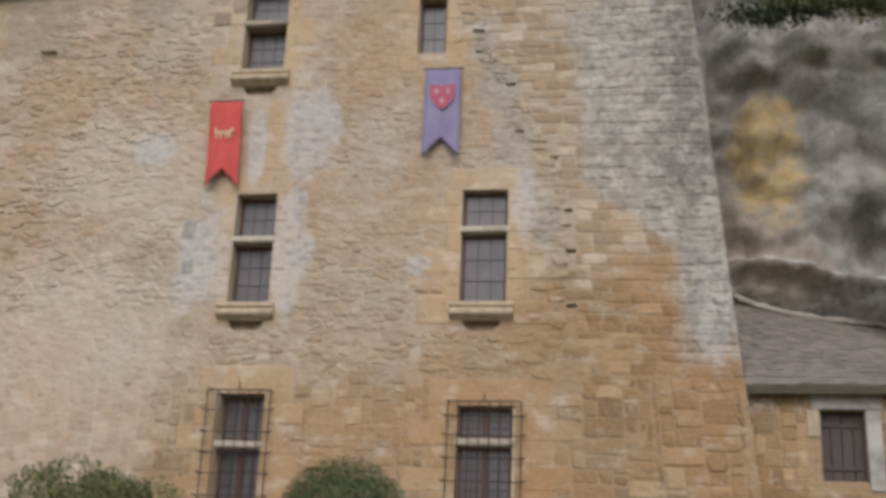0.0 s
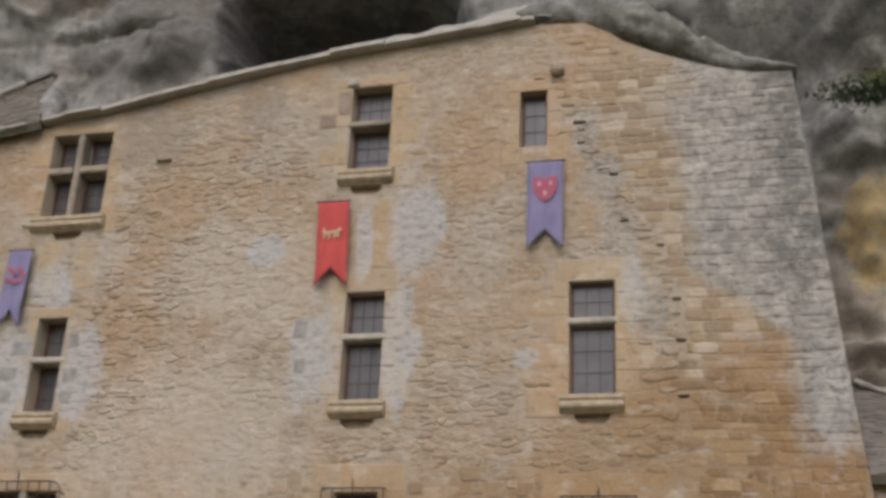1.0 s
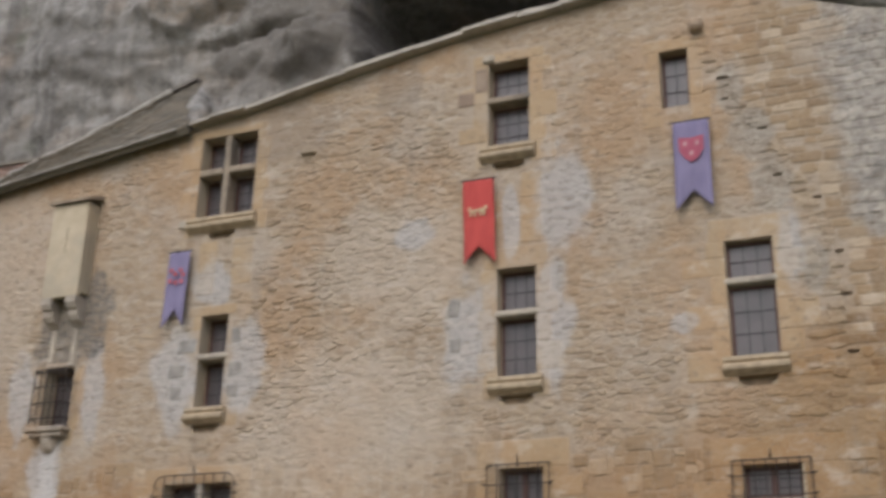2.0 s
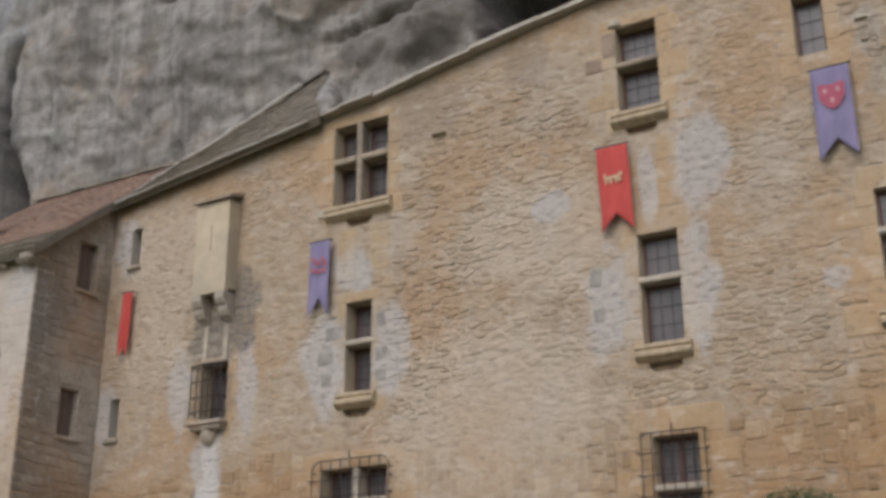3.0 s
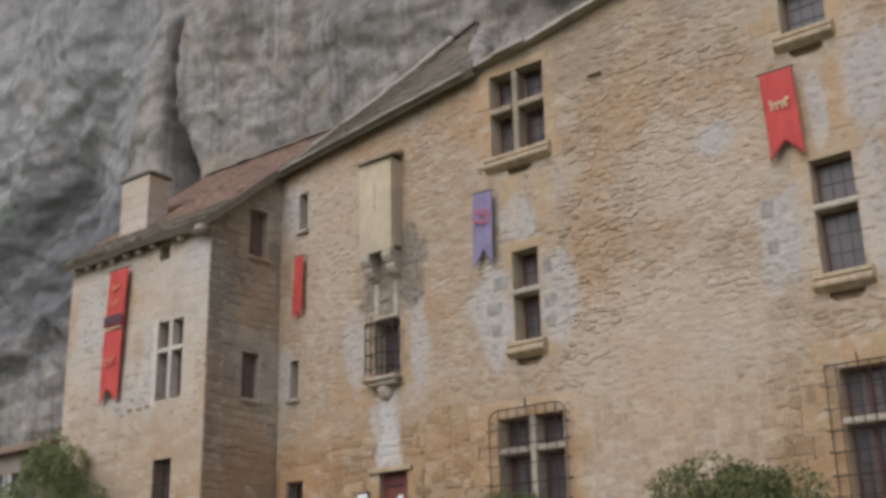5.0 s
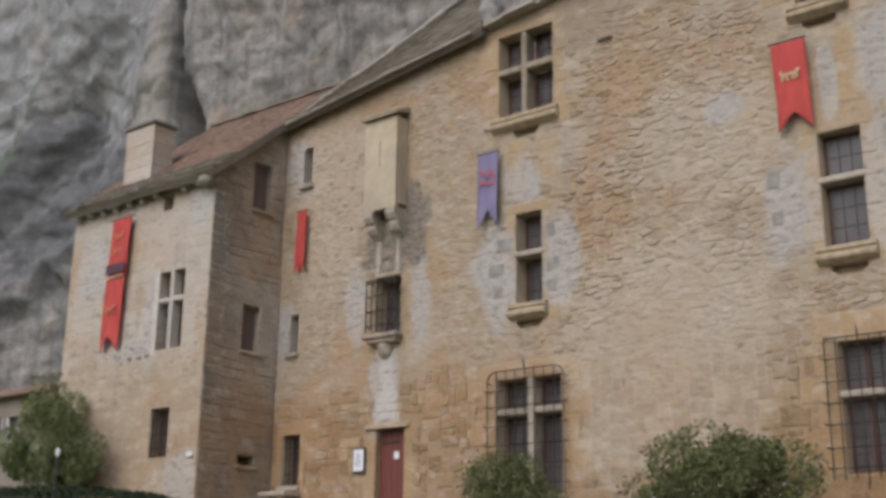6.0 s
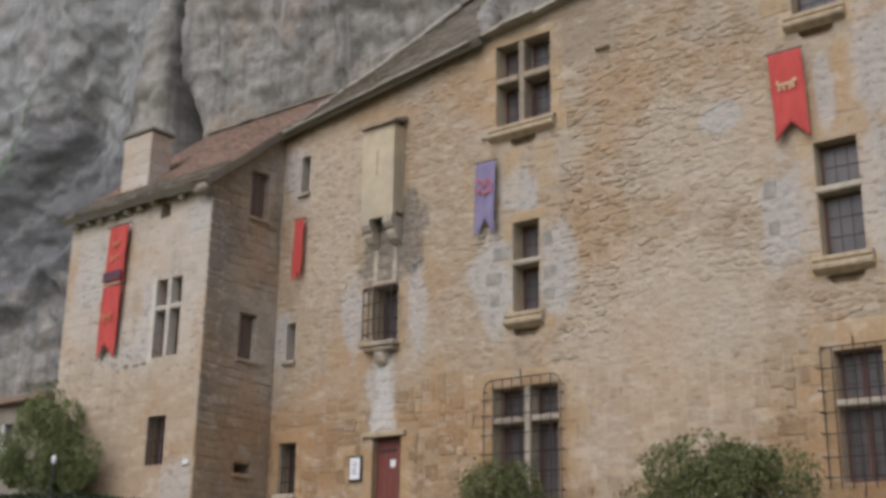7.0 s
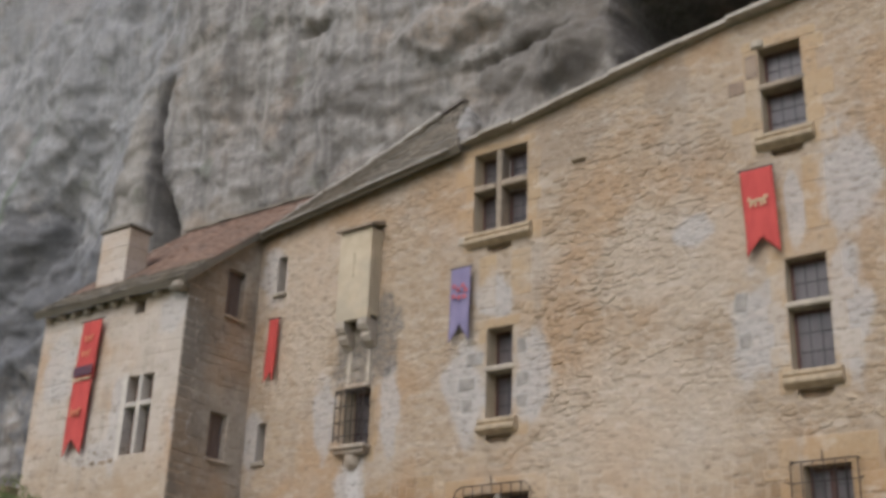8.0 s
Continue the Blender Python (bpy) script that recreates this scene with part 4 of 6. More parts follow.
def courses(st, place, u0, u1, v0, vtop, holes, size, rise, d, keep=lambda u, v: True, gap=0.02, wave=0.0, jit=0.014, fill=1.0):
    """Rows of stones of uneven length and height, left out where openings and dressed stones are."""
    v = v0
    while v < vtop(u0) or v < vtop(u1) or v < 12:
        h = rng.uniform(*rise)
        u = u0 - rng.uniform(0, size[1])
        while u < u1:
            w = rng.uniform(*size) * (1.5 if rng.random() < 0.12 else 1.0)
            lift = wave * noise.noise(Vector((u * 0.45, v * 0.45, 1.3))) + rng.uniform(-0.2, 0.2) * gap
            a, b, lo, hi = max(u, u0 + 0.01) + gap / 2, min(u + w, u1 - 0.005) - gap / 2, v + lift + gap / 2, v + lift + h * rng.uniform(0.85, 1.05) - gap / 2
            u += w
            if b - a < 0.07 or not keep((a + b) / 2, (lo + hi) / 2) or rng.random() > fill or hi > min(vtop(a), vtop(b)) - 0.01:
                continue
            cut = [q for q in holes if q[0] - 0.01 < b and a < q[1] + 0.01 and q[2] - 0.01 < hi and lo < q[3] + 0.01]
            for q in cut:
                if q[0] > a + 0.08 and q[0] < b:
                    b = q[0] - 0.012
                elif q[1] < b - 0.08 and q[1] > a:
                    a = q[1] + 0.012
            if b - a > 0.07 and clear(a, b, lo, hi, holes, 0.004):
                stone(st.take((a + b) / 2, (lo + hi) / 2), a, b, lo, hi, d * rng.uniform(0.4, 1.3), place, jit)
        v += h
        if v > 12:
            break


def broken_ashlar(st, place, u0, u1, v0, v1, keep, holes, cell=(0.085, 0.07), wide=(2, 6), high=(2, 4), d=0.02, gap=0.016, jit=0.010):
    """Squared stones of many sizes, fitted together without through courses."""
    nu, nv = int((u1 - u0) / cell[0]), int((v1 - v0) / cell[1])
    taken = [[False] * nu for _ in range(nv)]
    for j in range(nv):
        for i in range(nu):
            if taken[j][i]:
                continue
            w, h = rng.randint(*wide), rng.randint(*high)
            if rng.random() < 0.1:
                w, h = w + 2, h + 1
            k = 0
            while k < w and i + k < nu and not taken[j][i + k]:
                k += 1
            w, h = k, min(h, nv - j)
            for b in range(h):
                for a in range(w):
                    taken[j + b][i + a] = True
            a, b = u0 + i * cell[0] + gap / 2, u0 + (i + w) * cell[0] - gap / 2
            sag = 0.05 * noise.noise(Vector((a * 0.6, j * cell[1] * 0.6, 2)))
            lo, hi = v0 + j * cell[1] + gap / 2 + sag, v0 + (j + h) * cell[1] - gap / 2 + sag
            if b - a < 0.06 or not keep((a + b) / 2, (lo + hi) / 2) or hi > eave((a + b) / 2) - 0.01:
                continue
            for q in holes:
                if q[0] - 0.01 < b and a < q[1] + 0.01 and q[2] - 0.01 < hi and lo < q[3] + 0.01:
                    if a + 0.07 < q[0] < b:
                        b = q[0] - 0.008
                    elif a < q[1] < b - 0.07:
                        a = q[1] + 0.008
                    elif lo + 0.06 < q[2] < hi:
                        hi = q[2] - 0.008
                    elif lo < q[3] < hi - 0.06:
                        lo = q[3] + 0.008
            if b - a > 0.05 and hi - lo > 0.05 and clear(a, b, lo, hi, holes, 0.002):
                thin = 1 - 0.75 * smooth01(1.15, 0.7, math.hypot(((a + b) / 2 + 10.4) / 1.9, ((lo + hi) / 2 - 2.3) / 1.9))
                stone(st.take((a + b) / 2, (lo + hi) / 2), a, b, lo, hi, d * thin * rng.uniform(0.35, 1.3), place, jit, rng.uniform(0.012, 0.03))


blocked = ALL_HOLES + BLOCKS
joint = lambda v: lerp_table(JOINT, v)
wavy = lambda u: 2.75 + 0.45 * noise.noise(Vector((u * 0.5, 0, 5)))
st = Stones((-6.9, -2.2, 4.2, 7.6))
random_rubble(st, front_place, X_IN, 0.0, 2.4, 11.3, lambda u, v: u < joint(v) - 0.12 and v > wavy(u) + 0.1 and rng.random() < 0.86, blocked)
st.finish(wall_front, "rubble_stone", "rubble", M_RUBBLE_PIECE, M_RUBBLE, "small uneven rubble stones in pale mortar")
st = Stones((-2.4, 0.0, 4.0, 9.0))
courses(st, front_place, -4.4, 0.0, 2.3, eave, blocked, (0.16, 0.44), (0.12, 0.21), 0.016, keep=lambda u, v: u > joint(v) + 0.06 and v > wavy(u) + 0.1, gap=0.014, wave=0.10, jit=0.012, fill=0.97)
st.finish(wall_front, "squared_stone", "squared_courses", M_LOWER_PIECE, M_LOWER, "squared stone courses, grey with lichen")
st = Stones((-9.5, 0.0, 0.3, 3.2))
broken_ashlar(st, front_place, X_IN + 0.01, 0.0, -0.1, 3.6, lambda u, v: v < wavy(u) + 0.1 and rng.random() < 0.95, blocked, (0.085, 0.07), (2, 6), (2, 4), 0.020, 0.022, 0.022)
st.finish(wall_front, "lower_stone", "lower_courses", M_LOWER_PIECE, M_LOWER, "larger ochre stones low on the wall")
# broken toothing stones along the old joint
g = Geo()
v = 3.3
while v < 10.2:
    for reach in (0.16, 0.42):
        w, h = rng.uniform(0.10, 0.26), rng.uniform(0.06, 0.13)
        u = joint(v) - w / 2 - rng.uniform(0.0, reach)
        z = v + rng.uniform(0, 0.08)
        if clear(u - w / 2, u + w / 2, z, z + h, [q for q in HOLES.values()], 0.01):
            stone(g, u - w / 2, u + w / 2, z, z + h, rng.uniform(0.008, 0.034), front_place, 0.03)
    v += rng.uniform(0.07, 0.19)
for x, z, w, h in POCKETS:
    block("pocket_back", (x - w / 2 - 0.02, x + w / 2 + 0.02, 0.10, 0.14, z - h / 2 - 0.02, z + h / 2 + 0.02), M_GAP, wall_front, 0.0)
tagged(part("joint_stones", g, M_RUBBLE, wall_front, "rough toothing stones along an old joint"), kind="stuff")
st = Stones((-24, X_IN, 2.0, 7.4), 250)
courses(st, wing_place, X_WING, X_IN, -0.1, lambda u: 7.4, WING_HOLES, (0.25, 0.7), (0.2, 0.34), 0.008, gap=0.010, jit=0.008, wave=0.02)
st.finish(wall_wing, "ashlar_stone", "ashlar_courses", M_WING_PIECE, M_WING, "smooth pale ashlar")
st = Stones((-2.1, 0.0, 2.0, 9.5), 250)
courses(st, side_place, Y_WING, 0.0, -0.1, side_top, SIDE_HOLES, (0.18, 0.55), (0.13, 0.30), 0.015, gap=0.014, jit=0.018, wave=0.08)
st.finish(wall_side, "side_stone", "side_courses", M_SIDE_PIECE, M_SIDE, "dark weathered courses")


# ---- windows of the front ----
def lattice(win, x0, x1, z0, z1, y, nx, nz, name="glazing_bar"):
    for i in range(1, nx):
        x = x0 + (x1 - x0) * i / nx
        block(name, (x - 0.007, x + 0.007, y - 0.016, y, z0, z1), M_LEAD, win, 0.003)
    for i in range(1, nz):
        z = z0 + (z1 - z0) * i / nz
        block(name, (x0, x1, y - 0.014, y + 0.002, z - 0.007, z + 0.007), M_LEAD, win, 0.003)


def light(win, x0, x1, z0, z1, y, nx=2, nz=2, leaf=0.05):
    """One light: a wooden frame of four rails, a pane and thin bars."""
    block("frame_rail", (x0, x0 + leaf, y - 0.03, y + 0.03, z0, z1), M_WOOD, win, 0.006)
    block("frame_rail", (x1 - leaf, x1, y - 0.03, y + 0.03, z0, z1), M_WOOD, win, 0.006)
    block("frame_rail", (x0 + leaf, x1 - leaf, y - 0.028, y + 0.03, z1 - leaf, z1), M_WOOD, win, 0.006)
    block("frame_rail", (x0 + leaf, x1 - leaf, y - 0.028, y + 0.03, z0, z0 + leaf * 1.3), M_WOOD, win, 0.006)
    pane = block("pane", (x0 + leaf, x1 - leaf, y - 0.004, y + 0.004, z0 + leaf, z1 - leaf), M_GLASS, win, 0.0)
    pane.visible_shadow = False
    lattice(win, x0 + leaf, x1 - leaf, z0 + leaf, z1 - leaf, y - 0.006, nx, nz)


def sill(win, x0, x1, z, over=0.13, out=0.17):
    """A moulded sill of two stepped slabs on a small bracket."""
    g = Geo()
    prof = [(0.06, z), (-out + 0.05, z - 0.008), (-out + 0.045, z - 0.07), (-out + 0.085, z - 0.10), (-out + 0.08, z - 0.125), (-out + 0.01, z - 0.145), (-out, z - 0.17), (-out + 0.008, z - 0.215), (-out + 0.06, z - 0.25), (-out + 0.12, z - 0.275), (-out + 0.14, z - 0.295), (0.06, z - 0.295)]
    k = len(prof)
    for i, x in enumerate((x0 - over, x0 - over + 0.02, x1 + over - 0.02, x1 + over)):
        for y, zz in prof:
            g.v.append((x, y if i in (1, 2) or y > 0 else y + 0.012, zz))
    for i in range(3):
        g.f += [(i * k + j, i * k + (j + 1) % k, (i + 1) * k + (j + 1) % k, (i + 1) * k + j) for j in range(k)]
    g.f += [tuple(range(k)), tuple(3 * k + j for j in range(k))]
    part("sill", g, M_SILL, win, "moulded stone sill, worn and lichen-stained")
    xm = (x0 + x1) / 2
    block("hollow", (xm - 0.31, xm + 0.31, 0.13, 0.2, z - 0.48, z - 0.28), M_GAP, win, 0.0, "rough brown hollow below the sill")
    for sgn in (-1, 1):
        g = Geo()
        xe = xm + sgn * 0.292
        g.add([(xe, 0.0, z - 0.462), (xe - sgn * 0.10, 0.0, z - 0.462), (xe, 0.0, z - 0.37), (xe, 0.14, z - 0.462), (xe - sgn * 0.10, 0.14, z - 0.462), (xe, 0.14, z - 0.37)],
              [(0, 1, 2), (3, 5, 4), (0, 3, 4, 1), (1, 4, 5, 2), (2, 5, 3, 0)])
        part("hollow_corner", g, M_SILL, win)


def window(name, k, label, transom=None, mullion=None, with_sill=True, depth=0.36, nx=2, nz=2, group="windows of the front", tz=0.11, leaves=1, bars=None):
    x0, x1, z0, z1 = HOLES[k]
    win = empty(name, (0, 0, 0), label, "window", group, "structure")
    cols = [(x0, x1)] if mullion is None else [(x0, mullion - 0.065), (mullion + 0.065, x1)]
    rows = [(z0, z1)] if transom is None else [(z0, transom - tz / 2), (transom + tz / 2, z1)]
    if transom is not None:
        for a, b in cols:
            g = Geo()
            e = 0.05 if mullion is None else 0.0
            g.box(a - e, b + e, -0.025, 0.33, transom - tz / 2, transom + tz / 2, 0.025)
            part("transom", g, bars or M_TRANSOM, win, "stone transom")
    if mullion is not None:
        g = Geo()
        g.box(mullion - 0.065, mullion + 0.065, -0.012, 0.33, z0, z1, 0.03)
        part("mullion", g, bars or M_TRANSOM, win, "stone mullion")
    for a, b in cols:
        for i, (c, d) in enumerate(rows):
            n = leaves
            for q in range(n):
                aa, bb = a + (b - a) * q / n, a + (b - a) * (q + 1) / n
                light(win, aa + 0.005, bb - 0.005, c + 0.005, d - 0.005, depth, max(1, nx // n), nz + (1 if i == 0 and len(rows) > 1 else 0))
    if with_sill:
        sill(win, x0, x1, z0)
    # splayed stone lining of the opening
    block("lining", (x0 - 0.04, x0 + 0.002, 0.02, 0.5, z0 - 0.002, z1 + 0.002), M_WHITE_STONE if k in ("s1", "s2") else M_PALE, win, 0.0)
    block("lining", (x1 - 0.002, x1 + 0.04, 0.02, 0.5, z0 - 0.002, z1 + 0.002), M_PALE, win, 0.0)
    return win


window("window_1", "w0", "narrow stone-framed window with a pale transom and moulded sill", 5.08)
window("window_2", "w1", "stone-framed window with a pale transom and moulded sill", 5.31, nx=3, depth=0.27)
window("window_3", "w2", "stone-framed window with leaded panes and a moulded sill", 5.45, nx=3, depth=0.20)
window("window_4", "u1", "upper window with stone transom under the rock eave", 9.41, nx=3, bars=M_WEATHER, depth=0.30)
window("window_5", "w3", "small upper window with brown bars and ochre surround", None, with_sill=False, nx=2, nz=3, depth=0.24)
window("window_6", "m", "four-light window with weathered stone mullion and transom", 8.90, -13.33, bars=M_WEATHER, tz=0.14)
WG0 = window("window_7", "g0", "four-light ground floor window behind an iron grille", 2.11, -13.26, with_sill=False)
WG1 = window("window_8", "g1", "ground floor window with brown casements behind an iron grille", 1.87, with_sill=False, nx=4, nz=3, leaves=2, depth=0.27)
WG2 = window("window_9", "g2", "wide ground floor window with brown casements behind a grille", 1.97, with_sill=False, nx=4, nz=3, leaves=2, depth=0.22)
WGW = window("window_10", "gw", "barred window with a dark wooden frame below the stone box", None, with_sill=False, nx=2, nz=4)
window("window_11", "s1", "narrow slit window in a whitened surround", None, with_sill=False, nx=1, nz=1)
window("window_12", "s2", "narrow slit window near the inner corner", None, with_sill=False, nx=1, nz=1)
WLG = window("window_13", "lg", "small barred ground floor window", None, with_sill=False, nx=1, nz=2)
for k in ("s1", "s2", "lg"):
    x0, x1, z0, z1 = HOLES[k]
    w = {"s1": "window_11", "s2": "window_12", "lg": "window_13"}[k]
    block("ledge", (x0 - 0.06, x1 + 0.06, -0.09, 0.05, z0 - 0.09, z0), M_TRANSOM, bpy.data.objects[w], 0.015, "small projecting ledge")


# ---- iron grilles ----
def grille(label, x0, x1, z0, z1, out, nv, hz, parent_y=0.0, arch=0.0, spikes=True, r=0.011):
    gr = empty("window_grille", (0, 0, 0), label, "grille", "window grilles")
    y = parent_y - out
    for i in range(nv):
        x = x0 + (x1 - x0) * i / (nv - 1)
        inset = arch * (1 - math.sqrt(max(0, 1 - (max(0, abs(2 * i / (nv - 1) - 1) - 0.7) / 0.3) ** 2)))
        g = Geo()
        g.tube([(x, y, z0), (x, y, z1 - inset)], r)
        part("bar", g, M_IRON, gr)
    for z in hz:
        g = Geo()
        g.tube([(x0, parent_y + 0.03, z), (x0, y, z), (x1, y, z), (x1, parent_y + 0.03, z)], r * 0.9)
        part("cross_bar", g, M_IRON, gr)
        if spikes:
            for s, x in ((-1, x0), (1, x1)):
                g = Geo()
                g.tube([(x, y, z), (x + s * 0.05, y - 0.015, z + 0.005), (x + s * 0.085, y - 0.03, z + 0.03)], [r, r * 1.4, r * 0.4])
                part("spike", g, M_IRON, gr)
    top = [(x0, parent_y + 0.03, z1 - arch), (x0, y, z1 - arch)] if arch else [(x0, parent_y + 0.03, z1), (x0, y, z1)]
    if arch:
        top += [(x0 + arch * (1 - math.cos(a)), y, z1 - arch + arch * math.sin(a)) for a in np.linspace(0.2, math.pi / 2, 5)]
        top += [(x1 - arch * (1 - math.cos(a)), y, z1 - arch + arch * math.sin(a)) for a in np.linspace(math.pi / 2, 0.2, 5)]
        top += [(x1, y, z1 - arch), (x1, parent_y + 0.03, z1 - arch)]
    else:
        top += [(x1, y, z1), (x1, parent_y + 0.03, z1)]
    g = Geo()
    g.tube(top, r * 1.2)
    part("top_bar", g, M_IRON, gr)
    if spikes:
        xm = (x0 + x1) / 2
        for z, s in ((z1, 1), (z0, -1)):
            g = Geo()
            g.tube([(xm, y, z), (xm, y - 0.02, z + s * 0.08), (xm, y - 0.03, z + s * 0.17)], [r, r * 1.5, r * 0.4])
            part("spike", g, M_IRON, gr)
    return gr


grille("bowed wrought-iron grille with rounded top over the four-light window", -14.12, -12.45, 0.55, 2.86, 0.14, 9, [0.8, 1.15, 1.5, 1.85, 2.2, 2.5], arch=0.2)
grille("wrought-iron grille with small side spikes", -7.74, -6.70, 0.58, 2.72, 0.14, 7, [0.75, 1.05, 1.4, 1.72, 2.05, 2.4])
grille("wide wrought-iron grille with small side spikes", -3.86, -2.72, 0.50, 2.58, 0.14, 8, [0.7, 1.0, 1.35, 1.7, 2.05, 2.35])
grille("boxed iron grille standing out from the upper window", -17.1, -16.36, 3.98, 5.05, 0.24, 6, [4.1, 4.4, 4.72, 5.0], spikes=False, r=0.014)
grille("plain iron bars in a small window", -19.53, -19.1, 1.06, 2.08, -0.08, 5, [1.3, 1.6, 1.85], spikes=False)

# sill, corbel and pale weathered slab under the barred window
sl = empty("window_sill", (0, 0, 0), "worn double stone sill on a rounded corbel", "sill")
block("slab", (-17.2, -16.28, -0.27, 0.0, 3.84, 3.93), M_SIDE, sl, 0.02)
block("slab", (-17.12, -16.34, -0.2, 0.0, 3.75, 3.838), M_SIDE, sl, 0.02)
g = Geo()
for j in range(6):
    a = j / 5 * math.pi / 2
    rr, zz = 0.17 * math.cos(a) + 0.02, 3.75 - 0.30 * math.sin(a)
    g.v += [(-16.75 + rr * math.cos(b) * 1.15, -max(0.001, rr * 0.9 * math.sin(b)) + 0.01, zz) for b in np.linspace(0, math.pi, 9)]
g.f = [(j * 9 + i, j * 9 + i + 1, j * 9 + i + 10, j * 9 + i + 9) for j in range(5) for i in range(8)] + [tuple(range(9))]
part("corbel", g, M_SIDE, sl, "rounded corbel", True)

# ---- stone box on corbels ----
br = empty("stone_box", (0, 0, 0), "pale stone machicolation box on corbels above the door", "machicolation")
bx0, bx1, by, bz0, bz1 = -17.16, -16.28, -0.36, 6.50, 8.52
block("front_panel", (bx0, bx1, by, by + 0.12, bz0, bz1), M_PALE, br, 0.012, "smooth pale front slab")
block("side_panel", (bx0, bx0 + 0.12, by + 0.121, 0.0, bz0 + 0.1, bz1 - 0.001), M_PALE, br, 0.008)
block("side_panel", (bx1 - 0.12, bx1, by + 0.121, 0.0, bz0 + 0.1, bz1 - 0.001), M_PALE, br, 0.008)
g = Geo()
g.add([(bx0 - 0.08, by - 0.1, bz1), (bx1 + 0.08, by - 0.1, bz1), (bx1 + 0.08, 0.0, bz1 + 0.14), (bx0 - 0.08, 0.0, bz1 + 0.14),
       (bx0 - 0.08, by - 0.1, bz1 + 0.05), (bx1 + 0.08, by - 0.1, bz1 + 0.05), (bx1 + 0.08, 0.0, bz1 + 0.24), (bx0 - 0.08, 0.0, bz1 + 0.24)],
      [(0, 1, 2, 3), (4, 5, 6, 7), (0, 1, 5, 4), (1, 2, 6, 5), (2, 3, 7, 6), (3, 0, 4, 7)])
part("cap", g, M_WEATHER, br, "thin weathered sloping cap slab")
# No slit is cut: a dark strip on the panel stands for its shade.
block("arrow_slit", (-16.735, -16.715, by - 0.006, by + 0.01, 7.45, 8.0), M_GAP, br, 0.0, "thin dark strip painted for an arrow slit's shade")
for xa in (bx0 + 0.02, bx1 - 0.26):
    g = Geo()
    prof = [(0.0, 6.52), (by, 6.52), (by, 6.38), (by + 0.06, 6.28), (by + 0.12, 6.26), (by + 0.12, 6.16), (by + 0.2, 6.05), (by + 0.26, 6.04), (0.0, 5.95)]
    k = len(prof)
    for x in (xa, xa + 0.24):
        g.v += [(x, y, z) for y, z in prof]
    g.f = [(j, (j + 1) % k, k + (j + 1) % k, k + j) for j in range(k)] + [tuple(range(k)), tuple(range(k, 2 * k))]
    part("corbel", g, M_SIDE, br, "weathered stepped corbel")

js = empty("blocked_frame", (0, 0, 0), "remains of a pale stone frame under the stone box", "stone frame")
for xa in (-17.04, -16.52):
    block("jamb", (xa, xa + 0.12, -0.045, 0.02, 5.24, 5.92), M_TRANSOM, js, 0.02)
block("cross_stone", (-17.06, -16.38, -0.06, 0.02, 5.14, 5.235), M_SIDE, js, 0.02)

# ---- door, notice ----
door = tagged(empty("door_1", (0, 0, 0), "", "", kind="structure"), "closed red-brown plank door under a stone lintel", "door", kind="structure")
dx0, dx1 = -16.95, -16.22
for i in range(5):
    a = dx0 + (dx1 - dx0) * i / 5
    block("plank", (a + 0.003, a + (dx1 - dx0) / 5 - 0.003, 0.16, 0.21, 0.02, 2.02), M_DOOR, door, 0.006)
for z in (0.35, 1.75):
    block("strap_hinge", (dx0 + 0.03, dx0 + 0.5, 0.150, 0.162, z, z + 0.05), M_IRON, door, 0.004)
block("door_handle", (dx1 - 0.12, dx1 - 0.08, 0.11, 0.16, 0.98, 1.10), M_IRON, door, 0.008, "iron handle")
block("paper", (-16.60, -16.47, 0.152, 0.158, 1.46, 1.60), M_PAPER, door, 0.0, "small white notice")
block("lintel", (-17.2, -16.08, -0.09, 0.3, 2.03, 2.14), M_SILL, door, 0.02, "projecting lintel slab")
block("threshold", (-17.05, -16.1, -0.3, 0.5, -0.14, 0.01), M_SILL, door, 0.02, "worn stone step")
nb = empty("notice_board", (0, 0, 0), "black framed notice board with a white printed sheet beside the door", "notice board")
block("frame", (-17.49, -17.17, -0.075, -0.03, 1.20, 1.70), M_BLACK, nb, 0.01)
block("sheet", (-17.46, -17.20, -0.080, -0.074, 1.24, 1.66), M_PAPER, nb, 0.0, "white sheet")
for i in range(6):
    block("print_bar", (-17.40, -17.26 - 0.03 * (i % 2), -0.083, -0.0795, 1.33 + i * 0.045, 1.352 + i * 0.045), M_BAR, nb, 0.0)


# ---- wing: window, grille, corbels, plate ----
ww = empty("window_14", (0, 0, 0), "four-light window with white stone cross on the wing", "window", "", "structure")
x0, x1, z0, z1 = WING_HOLES[0]
block("mullion", (-21.11, -21.0, Y_WING - 0.015, Y_WING + 0.25, z0, z1), M_WHITE_STONE, ww, 0.025, "white stone mullion")
for a, b in ((x0, -21.11), (-21.0, x1)):
    block("transom", (a, b, Y_WING - 0.01, Y_WING + 0.25, 4.84, 4.95), M_WHITE_STONE, ww, 0.025, "white stone transom")
    for c, d in ((z0, 4.84), (4.95, z1)):
        light(ww, a + 0.01, b - 0.01, c + 0.01, d - 0.01, Y_WING + 0.27, 2, 2)
block("surround", (x0 - 0.16, x0 - 0.002, Y_WING - 0.011, Y_WING + 0.1, z0 - 0.1, z1 + 0.1), M_WHITE_STONE, ww, 0.01, "whitened jamb")
wg = empty("window_15", (0, 0, 0), "small wing window closed by iron bars", "window", "", "structure")
x0, x1, z0, z1 = WING_HOLES[1]
light(wg, x0 + 0.01, x1 - 0.01, z0 + 0.01, z1 - 0.01, Y_WING + 0.3, 2, 2)
